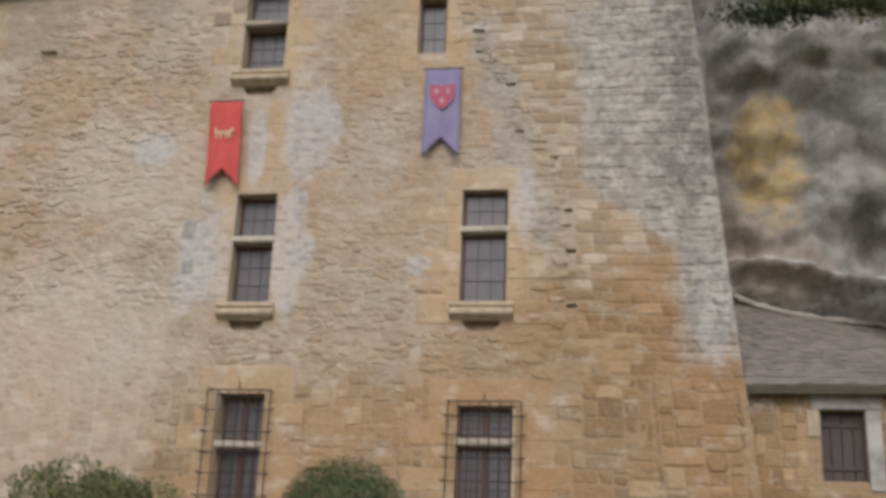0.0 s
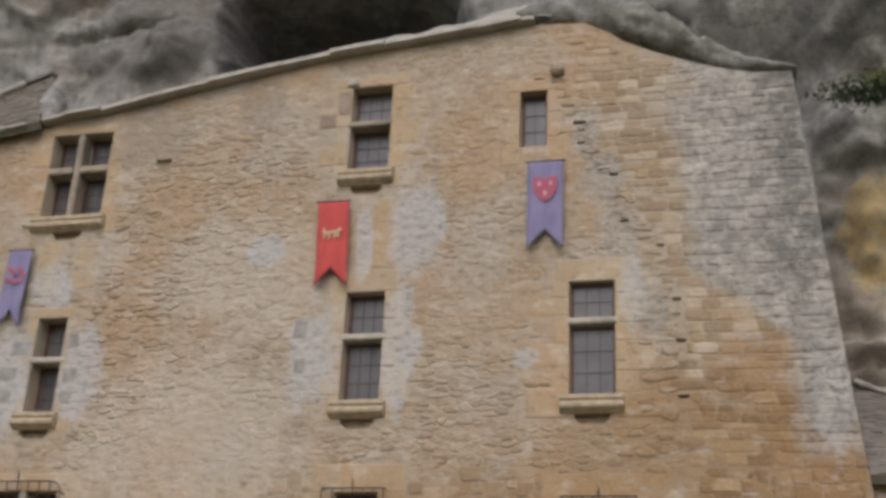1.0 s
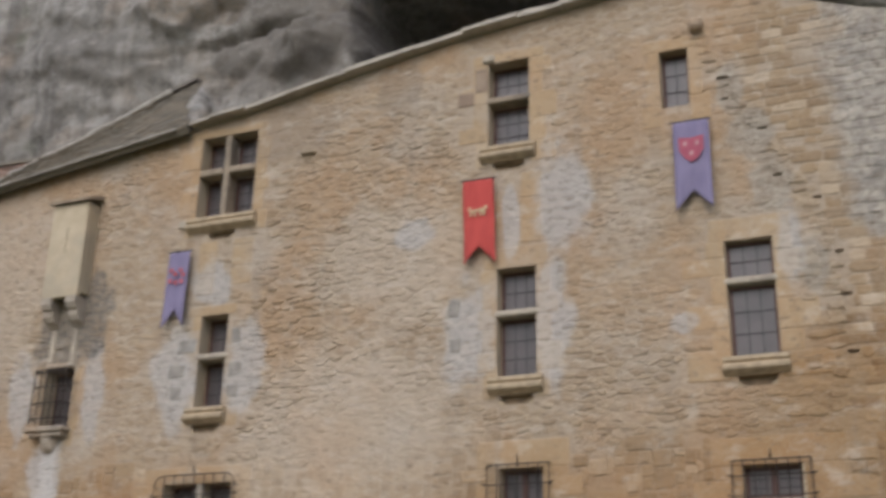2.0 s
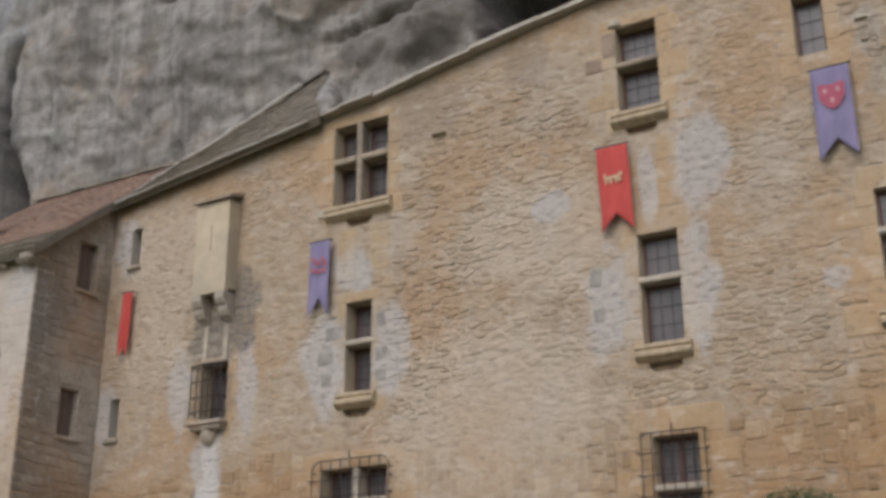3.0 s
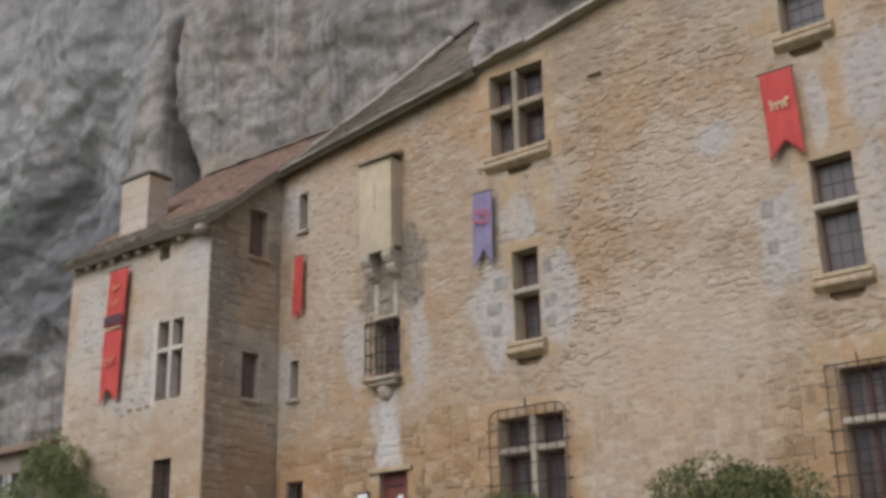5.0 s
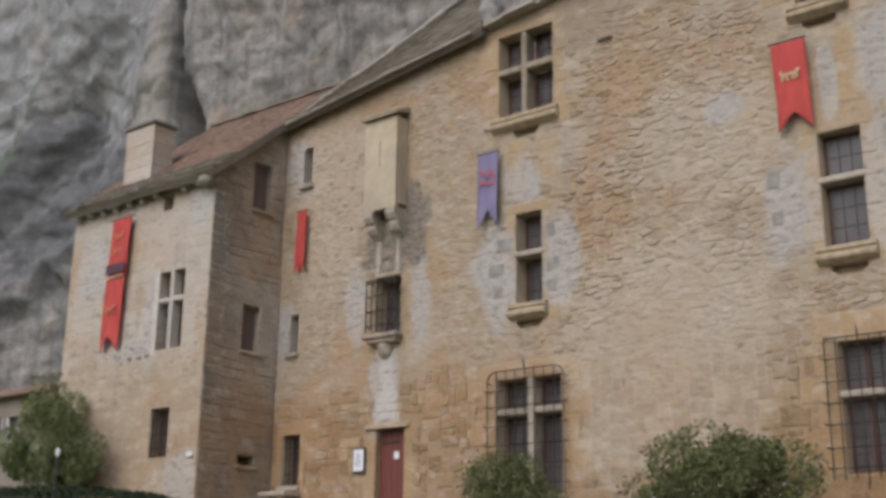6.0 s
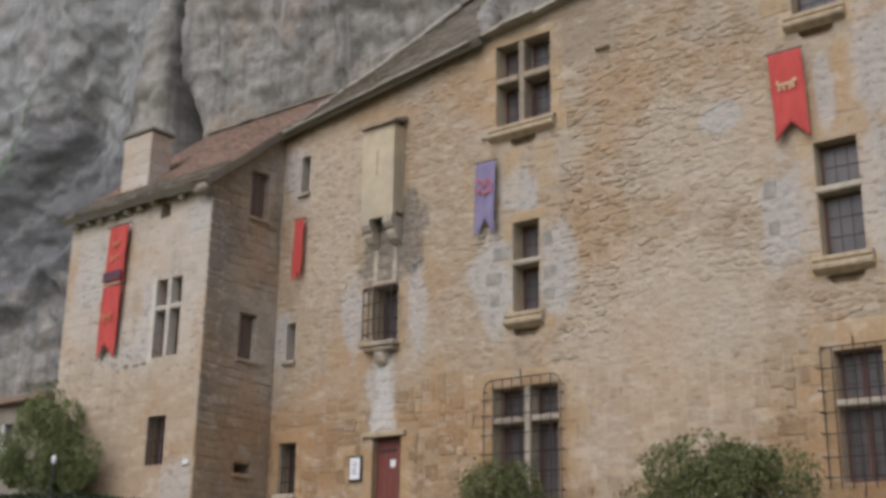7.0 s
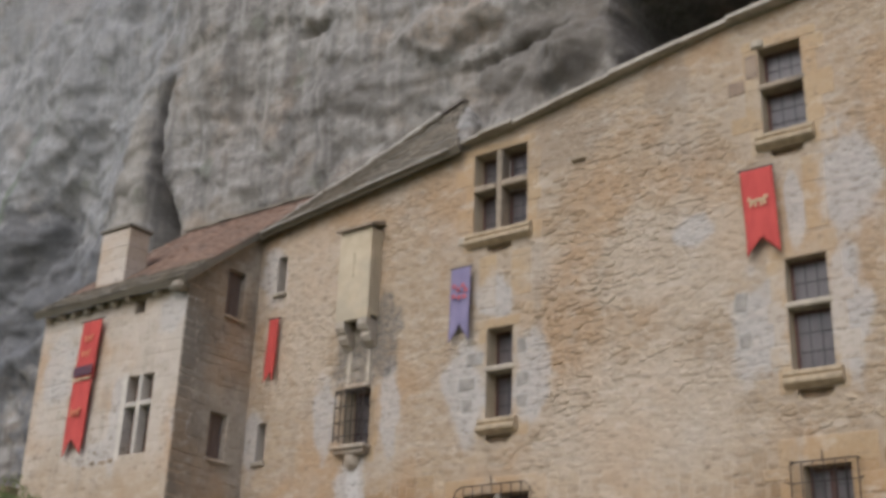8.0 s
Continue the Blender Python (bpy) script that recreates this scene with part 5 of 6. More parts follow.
grille("dense iron bars in the wing window", x0 + 0.02, x1 - 0.02, z0, z1, -0.06, 6, [z0 + 0.2, z0 + 0.5, z0 + 0.8], parent_y=Y_WING, spikes=False)
for i, (u0, u1, v0, v1) in enumerate(SIDE_HOLES):
    sw = empty("window_%d" % (16 + i), (0, 0, 0), ("dark unglazed opening with a stone ledge in the side wall", "brown-shuttered window in the side wall", "low horizontal slot in the side wall")[i], "window", "", "structure")
    block("ledge", (X_IN - 0.02, X_IN + 0.08, u0 - 0.05, u1 + 0.08, v0 - 0.08, v0 - 0.002), M_SIDE, sw, 0.015)
    if i < 2:
        for q in range(4):
            a = u0 + (u1 - u0) * q / 4
            block("board", (X_IN - 0.20, X_IN - 0.16, a + 0.003, a + (u1 - u0) / 4 - 0.003, v0, v1), M_BOARD, sw, 0.005)
    block("back", (X_IN - 0.48, X_IN - 0.44, u0 - 0.02, u1 + 0.02, v0 - 0.02, v1 + 0.02), M_DARK, sw, 0.0)
for i in range(11):
    x = X_WING + 0.2 + i * 0.47
    if not -21.7 < x < -21.1:
        c = empty("eave_corbel", (0, 0, 0), "small stone corbel under the wing eave", "corbel", "corbels under the wing eave")
        e = rng.uniform(-0.03, 0.03)
        block("stone", (x + e, x + 0.14 + 1.3 * e, Y_WING - 0.19 - e, Y_WING + 0.0, 7.24 + e, 7.37), M_WING_PIECE, c, 0.035)
c = empty("corner_corbel", (0, 0, 0), "rounded corbel stone at the wing corner", "corbel")
block("stone", (X_IN - 0.25, X_IN + 0.12, Y_WING - 0.32, Y_WING - 0.0, 7.18, 7.42), M_SIDE, c, 0.07)
c = empty("wall_plate", (0, 0, 0), "small white sign plate on the wing corner", "sign")
block("plate", (-20.17, -19.99, Y_WING - 0.045, Y_WING - 0.025, 1.50, 1.60), M_PAPER, c, 0.004)
c = empty("stone_bench", (0, 0, 0), "worn stone bench slab in the inner corner", "bench")
block("seat", (-19.75, -18.95, -0.5, -0.03, 0.80, 0.90), M_TRANSOM, c, 0.025)
block("support", (-19.65, -19.45, -0.45, -0.05, -0.1, 0.80), M_SIDE, c, 0.02)
block("support", (-19.25, -19.05, -0.45, -0.05, -0.1, 0.80), M_SIDE, c, 0.02)


# ---- roofs ----
def roof_tiles(g, place, length, run, size, rise, thick, rr, own, most):
    """Overlapping rows of flat pieces: place(s, t, h) at s along the eave, t up the slope, h above it."""
    t = 0.0
    while t < run - 0.02:
        s = -rr.uniform(0, size)
        while s < length:
            w = size * rr.uniform(0.8, 1.25)
            a, b = max(s, 0) + 0.004, min(s + w, length) - 0.004
            s += w
            if b - a < 0.03:
                continue
            e, hh = rr.uniform(-0.02, 0.02), thick * rr.uniform(0.8, 1.5)
            t2 = min(t + rise * 1.5, run)
            p = [place(a, t + e, hh), place(b, t + e, hh * rr.uniform(0.8, 1.2)), place(b, t2, 0.012), place(a, t2, 0.012),
                 place(a, t + e, 0.0), place(b, t + e, 0.0)]
            into = g
            if len(own) < most:
                into = Geo()
                own.append(into)
            into.add(p, [(0, 1, 2, 3), (0, 4, 5, 1), (0, 3, 4), (1, 5, 2)])
        t += rise


def slope_place(a, b, c, d):
    """A warped slope between the eave a-b and the ridge c-d, by lengths."""
    a, b, c, d = map(Vector, (a, b, c, d))
    n = (b - a).cross(c - a).normalized()
    n = n if n.z > 0 else -n
    la, lc = (b - a).length, (c - a).length
    return lambda s, t, h: tuple(a.lerp(b, s / la).lerp(c.lerp(d, s / la), t / lc) + n * h), la, lc


def roof(name, label, corners, mat, piece, size, rise, thick, sheet=0.14, seed=1, foot=0.0):
    rf = tagged(empty(name, (0, 0, 0), label, "roof", kind="structure"), kind="structure")
    pl, la, lc = slope_place(*corners)
    g = Geo()
    n = 12
    for i in range(n + 1):
        for t, h in ((0, -0.005), (lc, -0.005), (0, -sheet), (lc, -sheet)):
            g.v.append(pl(la * i / n, t, h))
    for i in range(n):
        k = i * 4
        g.f += [(k, k + 4, k + 5, k + 1), (k + 2, k + 3, k + 7, k + 6), (k, k + 2, k + 6, k + 4), (k + 1, k + 5, k + 7, k + 3)]
    g.f += [(0, 1, 3, 2), (n * 4, n * 4 + 2, n * 4 + 3, n * 4 + 1)]
    part("roof_deck", g, M_LAUZE, rf)
    g = Geo()
    if foot:
        e = Geo()
        own = []
        roof_tiles(e, pl, la, foot, 0.32, 0.16, 0.035, random.Random(seed + 9), own, 300)
        PENDING.append((own, "eave_slab", M_LAUZE_PIECE, rf))
    up = lambda s, t, h: pl(s, t + foot, h)
    own = []
    roof_tiles(g, up, la, lc - foot, size, rise, thick, random.Random(seed), own, 280)
    PENDING.append((own, "tile", piece, rf))
    tagged(part("tiles", g, mat, rf, "overlapping weathered pieces"), kind="stuff")
    return rf


roof("roof_wing", "steep brown clay-tiled roof of the wing, mossy at the eave", [(X_WING - 0.04, Y_WING - 0.34, 7.42), (X_IN + 0.22, Y_WING - 0.34, 7.42), (X_WING - 0.04, 1.95, 11.05), (X_IN + 0.1, 1.95, 11.03)], M_TILE, M_TILE_PIECE, 0.17, 0.11, 0.02, foot=1.0)
roof("roof_front", "dark lichen-covered stone slab roof along the front", [(X_IN - 0.05, -0.30, 9.06), (-14.15, -0.30, 9.84), (X_IN - 0.05, 1.95, 11.03), (-15.6, 1.95, 12.35)], M_LAUZE, M_LAUZE_PIECE, 0.30, 0.13, 0.03, 0.12, 2)
def coping(parent, a, b, seed, mat):
    rr = random.Random(seed)
    a, b = Vector(a), Vector(b)
    n = int((b - a).length / 0.45)
    for i in range(n):
        p, q = a.lerp(b, (i + 0.02) / n), a.lerp(b, (i + 0.98) / n)
        h = rr.uniform(0.05, 0.08)
        e = rr.uniform(-0.015, 0.015)
        g = Geo()
        g.add([(p.x, p.y - 0.14, p.z - 0.10 + e), (q.x, q.y - 0.14, q.z - 0.10 + e), (q.x, q.y + 0.14, q.z - 0.02), (p.x, p.y + 0.14, p.z - 0.02),
               (p.x, p.y - 0.13, p.z - 0.10 + h + e), (q.x, q.y - 0.13, q.z - 0.10 + h + e), (q.x, q.y + 0.14, q.z + 0.04 + e), (p.x, p.y + 0.14, p.z + 0.04 + e)],
              [(3, 2, 1, 0), (4, 5, 6, 7), (0, 1, 5, 4), (1, 2, 6, 5), (2, 3, 7, 6), (3, 0, 4, 7)])
        part("ridge_slab", g, mat, parent)


# Ridge slabs are kept dark: the shadow line against the rock is in their colour.
coping(bpy.data.objects["roof_wing"], (X_WING - 0.1, 1.95, 11.13), (X_IN, 1.95, 11.11), 3, M_LAUZE_PIECE)
coping(bpy.data.objects["roof_front"], (X_IN + 0.1, 1.95, 11.14), (-15.6, 1.95, 12.43), 4, M_TILE_GREY_PIECE)
led = tagged(empty("roof_ledge", (0, 0, 0), "pale mortared stone ledge sloping from the eave to the rock", "roof", kind="structure"), kind="structure")
g = Geo()
n = 60
for i in range(n + 1):
    x = -14.3 + 10.2 * i / n
    for j in range(7):
        t = j / 6
        y = -0.16 + 1.9 * t
        z = eave(x) + 0.07 + t * (float(np.interp(x, [-14.3, -13.4, -11, -5, -4], [1.25, 1.0, 1.05, 1.6, 1.7]))) + (0.10 * fbm(x, y * 2, 1.3, 4) if 0 < j else 0)
        g.v.append((x, y, z))
g.f = [(i * 7 + j, i * 7 + j + 1, i * 7 + j + 8, i * 7 + j + 7) for i in range(n) for j in range(6)]
part("ledge_fill", g, M_SLAB, led, "uneven lime mortar and rock", True)
x = -14.18
while x < -4.5:
    w = rng.uniform(0.35, 0.95)
    g = Geo()
    a, b = x + 0.006, min(x + w, -4.4) - 0.006
    o, th = -rng.uniform(0.20, 0.30), rng.uniform(0.06, 0.10)
    za, zb = eave(a) + 0.005, eave(b) + 0.005
    jj = [rng.uniform(-0.02, 0.02) for _ in range(4)]
    g.add([(a, o + jj[0], za), (b, o + jj[1], zb), (b, 0.5, zb), (a, 0.5, za), (a, o + 0.02 + jj[0], za + th), (b, o + 0.02 + jj[1], zb + th), (b, 0.5, zb + th + 0.05), (a, 0.5, za + th + 0.05)],
          [(3, 2, 1, 0), (4, 5, 6, 7), (0, 1, 5, 4), (1, 2, 6, 5), (2, 3, 7, 6), (3, 0, 4, 7)])
    part("eave_slab", g, M_SLAB, led)
    x += w

# chimney of the wing
ch = empty("chimney", (0, 0, 0), "square stone chimney, pale front and grey side, flat cap", "chimney")
cx0, cx1, cy0, cy1 = -23.86, -22.84, -1.50, -0.90
z = 7.6
i = 0
while z < 9.5:
    h = min(rng.uniform(0.24, 0.34), 9.55 - z)
    o = 0.004 * (i % 2)
    block("course", (cx0 - o, cx1 + o, cy0 - o, cy1 + o, z, z + h - 0.002), M_WING_PIECE, ch, 0.006)
    z += h
    i += 1
block("cap", (cx0 - 0.06, cx1 + 0.06, cy0 - 0.06, cy1 + 0.06, 9.56, 9.64), M_LAUZE, ch, 0.015, "thin dark cap slab")

# ---- annex by the cliff end ----
AX = [(1.76, 2.42, 1.53, 2.60)]
ax_place = lambda u, v, d: (u, 0.32 + d, v)
wall_annex = tagged(grid_wall("wall_annex", M_MORTAR, AX, 0.55, 9.0, -1.2, lambda u: 2.95, ax_place, 0.4), "low rubble wall of the annex against the cliff", "wall", kind="structure")
st = Stones((0.5, 3.2, 0.6, 3.0), 120)
broken_ashlar(st, ax_place, 0.62, 9.0, -0.1, 2.93, lambda u, v: True, AX + [(1.55, 2.65, 1.35, 2.92)], (0.08, 0.07), (2, 5), (2, 4))
st.finish(wall_annex, "annex_stone", "annex_rubble", M_LOWER_PIECE, M_LOWER, "ochre rubble stones")
wa = empty("window_19", (0, 0, 0), "annex window closed by dark brown shutters, whitened stone surround", "window", "", "structure")
x0, x1, z0, z1 = AX[0]
for q in range(4):
    a = x0 + (x1 - x0) * q / 4
    block("board", (a + 0.004, a + (x1 - x0) / 4 - 0.004, 0.50, 0.54, z0 + 0.01, z1 - 0.01), M_DARKWOOD, wa, 0.006, "dark brown shutter board")
for zz in (z0 + 0.18, z1 - 0.24):
    block("batten", (x0 + 0.02, x1 - 0.02, 0.475, 0.499, zz, zz + 0.07), M_DARKWOOD, wa, 0.006)
block("lintel", (x0 - 0.12, x1 + 0.25, 0.28, 0.5, z1 + 0.002, z1 + 0.26), M_GREYBLOCK, wa, 0.015, "white lintel")
block("jamb", (x1 + 0.002, x1 + 0.23, 0.285, 0.5, z0 - 0.15, z1), M_GREYBLOCK, wa, 0.015, "white jamb")
block("jamb", (x0 - 0.2, x0 - 0.002, 0.29, 0.5, z1 - 0.42, z1), M_SILL, wa, 0.015)
block("back", (x0 - 0.2, x1 + 0.2, 1.1, 1.15, z0 - 0.2, z1 + 0.2), M_DARK, wa, 0.0)
roof("roof_annex", "low-pitched roof of brown tiles on the annex", [(0.66, 0.0, 2.90), (9.0, 0.0, 2.95), (0.72, 2.3, 4.92), (9.0, 2.3, 3.35)], M_TILE_GREY, M_TILE_GREY_PIECE, 0.17, 0.12, 0.022, seed=4)



def fillet(parent, pts, r, label):
    """An uneven band of mortar along the points."""
    g = Geo()
    rr = random.Random(61)
    p = [Vector(a) for a in pts]
    fine = [p[i].lerp(p[i + 1], k / 12) + Vector((0, 0, rr.uniform(-0.3, 0.3) * r)) for i in range(len(p) - 1) for k in range(12)]
    g.tube([tuple(q) for q in fine], [r * rr.uniform(0.7, 1.3) for _ in fine], 8)
    part("mortar_fillet", g, M_FILLET, parent, label, True)


fillet(bpy.data.objects["roof_annex"], [(0.74, 2.1, 4.93), (1.2, 2.1, 4.74), (1.75, 2.1, 4.60), (2.5, 2.1, 4.50), (3.4, 2.1, 4.42), (5.0, 2.1, 4.08), (8.9, 2.1, 3.30)], 0.055, "pale mortar band between tiles and rock")
fillet(bpy.data.objects["roof_front"], [(X_IN + 0.3, 1.72, 10.93), (-18.2, 1.72, 11.36), (-16.0, 1.75, 12.16)], 0.075, "pale mortar band under the ridge slabs")
fillet(bpy.data.objects["roof_front"], [(X_IN + 0.26, -0.35, 9.10), (-16.5, -0.35, 9.53), (-14.2, -0.35, 9.84)], 0.03, "thin pale rim of the eave")
fillet(bpy.data.objects["roof_wing"], [(X_IN + 0.24, 0.1, 9.42), (X_IN + 0.20, 0.9, 10.2), (X_IN + 0.14, 1.75, 10.94)], 0.06, "pale mortar in the valley")


# ---- banners ----
def cloth(name, x0, x1, z1, z0, y, notch, mat, parent, lean=0.0, seed=0, th=0.012, label=""):
    """Hanging cloth with a swallow tail, in soft folds."""
    nu, nv = 12, 26
    g = Geo()
    for side in (0, 1):
        for j in range(nv + 1):
            for i in range(nu + 1):
                s = i / nu
                bot = z0 + notch * (1 - abs(2 * s - 1))
                t = j / nv
                z = z1 + (bot - z1) * t
                x = x0 + (x1 - x0) * s + lean * (z1 - z) / (z1 - z0)
                w = 0.030 * t * math.sin(s * 6.5 + seed + t * 2) + 0.012 * math.sin(t * 9 + seed * 2 + s * 3) * t
                g.v.append((x, y + w + (th if side else 0), z))
    k, m = nu + 1, (nu + 1) * (nv + 1)
    for j in range(nv):
        for i in range(nu):
            q = (j * k + i, j * k + i + 1, (j + 1) * k + i + 1, (j + 1) * k + i)
            g.f += [q, tuple(m + a for a in q[::-1])]
    rim = [i for i in range(k)] + [j * k + nu for j in range(1, nv + 1)] + [nv * k + i for i in range(nu - 1, -1, -1)] + [j * k for j in range(nv - 1, 0, -1)]
    g.f += [(rim[i], rim[(i + 1) % len(rim)], m + rim[(i + 1) % len(rim)], m + rim[i]) for i in range(len(rim))]
    return part(name, g, mat, parent, label, True)


def patch(name, pts, y, mat, parent):
    """A flat sewn-on shape with thickness."""
    g = Geo()
    k = len(pts)
    g.v = [(a, y, b) for a, b in pts] + [(a, y + 0.006, b) for a, b in pts]
    g.f = [tuple(range(k)), tuple(range(2 * k - 1, k - 1, -1))] + [(i, (i + 1) % k, k + (i + 1) % k, k + i) for i in range(k)]
    return part(name, g, mat, parent)


def rod(parent, x0, x1, z, y):
    g = Geo()
    g.tube([(x0 - 0.04, y, z), (x1 + 0.04, y, z)], 0.016)
    part("rod", g, M_BLACK, parent, "dark hanging rod")
    for x in (x0 + 0.03, x1 - 0.03):
        g = Geo()
        g.tube([(x, y, z), (x, 0.03 + y + 0.1, z)], 0.008)
        part("hook", g, M_IRON, parent)


def beast(parent, x, z, s, y, mat=None):
    """A small walking beast, as plain strips."""
    mat = mat or M_CREAM
    for q in (((-.5, .05), (.35, .08), (.36, .24), (-.48, .2)), ((.3, .16), (.52, .2), (.5, .38), (.3, .34)), ((-.5, -.2), (-.4, -.2), (-.34, .08), (-.48, .08)),
              ((-.2, -.22), (-.1, -.22), (-.14, .08), (-.26, .08)), ((.1, -.22), (.2, -.2), (.2, .1), (.08, .1)), ((.3, -.18), (.42, -.12), (.36, .12), (.24, .1)),
              ((-.6, .2), (-.5, .14), (-.42, .36), (-.5, .42))):
        patch("emblem_strip", [(x + a * s, z + b * s) for a, b in q], y, mat, parent)


# ---- banners on the walls ----
b1 = empty("red_banner", (0, 0, 0), "red swallow-tailed banner with a cream beast hanging on the front", "banner", "banners")
cloth("cloth", -8.231, -7.656, 7.794, 6.208, -0.16, 0.32, M_RED, b1, 0.05, 1)
rod(b1, -8.231, -7.656, 7.804, -0.155)
beast(b1, -7.914, 7.15, 0.32, -0.20)
for nm, x0, x1, z1, z0, sd, lean in (("violet_banner", -4.463, -3.858, 8.3, 6.694, 2, 0.0), ("violet_banner", -14.319, -13.853, 7.199, 5.682, 4, -0.02)):
    b = empty(nm, (0, 0, 0), "faded violet-blue swallow-tailed banner with a red shield" if sd == 2 else "narrow violet-blue swallow-tailed banner with small red beasts", "banner", "banners")
    cloth("cloth", x0, x1, z1, z0, -0.16, 0.36, M_BLUE, b, lean, sd)
    rod(b, x0, x1, z1 + 0.01, -0.155)
    if sd == 4:
        for ax, az in ((-0.13, 0.06), (-0.03, -0.02), (0.08, 0.05), (0.15, -0.05), (-0.14, -0.15), (-0.01, -0.19), (0.12, -0.18)):
            xq, zq = (x0 + x1) / 2 + ax, z1 - 0.44 + az
            patch("charge", [(xq - 0.06, zq + 0.01), (xq + 0.01, zq + 0.055), (xq + 0.055, zq - 0.02), (xq - 0.015, zq - 0.05)], -0.20, M_EMBLEM_RED, b)
        continue
    xm, zc, w = (x0 + x1) / 2, z1 - 0.50, 0.21
    patch("shield", [(xm - w, zc + 0.20), (xm, zc + 0.17), (xm + w, zc + 0.20), (xm + w * 0.95, zc - 0.05), (xm + w * 0.5, zc - 0.2), (xm, zc - 0.27), (xm - w * 0.5, zc - 0.2), (xm - w * 0.95, zc - 0.05)], -0.195, M_SHIELD, b)
    for ax, az in ((-0.1, 0.07), (0.1, 0.07), (0.0, -0.11)):
        patch("charge", [(xm + ax + 0.035 * math.cos(q), zc + az + 0.05 * math.sin(q)) for q in np.linspace(0, 2 * math.pi, 8)[:-1]], -0.203, M_PINK, b)
b = empty("small_red_banner", (0, 0, 0), "narrow red swallow-tailed banner near the inner corner", "banner", "banners")
cloth("cloth", -19.30, -19.02, 7.0, 5.56, -0.14, 0.27, M_RED, b, -0.02, 3)
rod(b, -19.30, -19.02, 7.01, -0.135)
b = empty("long_red_banner", (0, 0, 0), "long red banner with dark band and ochre beasts on the wing", "banner", "banners")
YB = Y_WING - 0.15
cloth("cloth", -23.10, -22.46, 6.98, 5.64, YB, 0.0, M_RED, b, -0.08, 5)
cloth("lower_cloth", -23.18, -22.54, 5.60, 3.93, YB, 0.36, M_RED, b, -0.08, 6)
rod(b, -23.16, -22.40, 7.0, YB)
patch("band", [(-23.17, 5.70), (-22.53, 5.72), (-22.52, 5.94), (-23.16, 5.92)], YB - 0.05, M_BAND, b)
patch("hem", [(-23.18, 5.61), (-22.54, 5.62), (-22.54, 5.655), (-23.18, 5.645)], YB - 0.05, M_CREAM, b)
beast(b, -22.88, 4.85, 0.34, YB - 0.06, M_EMBLEM)
beast(b, -22.80, 6.55, 0.28, YB - 0.04, M_EMBLEM)
beast(b, -22.82, 6.2, 0.28, YB - 0.045, M_EMBLEM)


# ---- plants ----
def leaves(g, n, inside, size, rr):
    """Many small folded leaves; inside() gives a place and the way outwards."""
    for _ in range(n):
        p, out = inside()
        d = (out + Vector((rr.gauss(0, .6), rr.gauss(0, .6), rr.gauss(0, .6)))).normalized()
        s = d.orthogonal().normalized()
        s.rotate(Matrix.Rotation(rr.uniform(0, 6.28), 3, d))
        w = d.cross(s)
        l = size * rr.uniform(0.6, 1.4)
        a = Vector(p)
        tip = a + s * l + d * l * rr.uniform(-.3, .3)
        m = a + s * l * 0.5 + d * l * 0.12
        g.add([a, m + w * l * 0.28, tip, m - w * l * 0.28], [(0, 1, 2), (0, 2, 3)])


def bush(name, label, cx, cy, cz, rx, ry, rz, n, size, mat, seed, lumps=14, group="", stems=5, ragged=0.0, core=0.7):
    rr = random.Random(seed)
    th = empty(name, (0, 0, 0), label, "shrub", group)
    g = Geo()
    centres = []
    for i in range(lumps):
        a, h = rr.uniform(0, 6.28), rr.uniform(-0.7, 0.85)
        q = math.sqrt(max(0, 1 - h * h))
        k = rr.uniform(0.45, 0.78 + 0.2 * ragged)
        centres.append((Vector((cx + rx * k * q * math.cos(a), cy + ry * k * q * math.sin(a), cz + rz * k * h)), rr.uniform(0.32 - 0.16 * ragged, 0.55 - 0.12 * ragged)))
    centres += [(Vector((cx, cy, cz)), core - 0.15 * ragged)] * (1 if core < 0.9 else 40)

    def inside():
        c, r = rr.choice(centres)
        v = Vector((rr.gauss(0, 1), rr.gauss(0, 1), rr.gauss(0, 1))).normalized()
        k = rr.uniform(0.55, 1.08) ** 0.6
        return c + Vector((v.x * rx * r, v.y * ry * r, v.z * rz * r)) * k, v

    leaves(g, n, inside, size, rr)
    me = bpy.data.meshes.new("foliage")
    me.from_pydata(g.v, [], g.f)
    me.materials.append(mat)
    fo = new("foliage", me)
    fo.parent = th
    foot = ground_z(cx, cy)
    for i in range(stems):
        a = rr.uniform(0, 6.28)
        t = Geo()
        x, y = cx + 0.08 * math.cos(a), cy + 0.08 * math.sin(a)
        t.tube([(x, y, foot - 0.05), (x + 0.15 * rx * math.cos(a), y + 0.15 * ry * math.sin(a), (foot + cz) / 2), (x + 0.5 * rx * math.cos(a), y + 0.5 * ry * math.sin(a), cz + 0.2 * rz)], [0.045, 0.03, 0.012])
        part("stem", t, M_BARK, th)
    return th


SHRUB = bush("round_shrub", "dense dark green rounded shrub with a few white blossoms", -9.05, -1.5, 0.34, 1.38, 0.95, 1.08, 16000, 0.065, M_LEAF, 1, group="shrubs along the front", lumps=26, ragged=0.6)
bush("round_shrub", "clipped dome-shaped green shrub below the front wall", -5.08, -1.5, 0.40, 1.0, 0.85, 1.06, 24000, 0.045, M_DOME, 2, group="shrubs along the front", lumps=8, core=0.97)
bush("round_shrub", "loose leafy green shrub in front of the four-light window", -12.50, -1.5, 0.18, 1.05, 0.8, 1.02, 12000, 0.065, M_LEAF, 3, group="shrubs along the front")
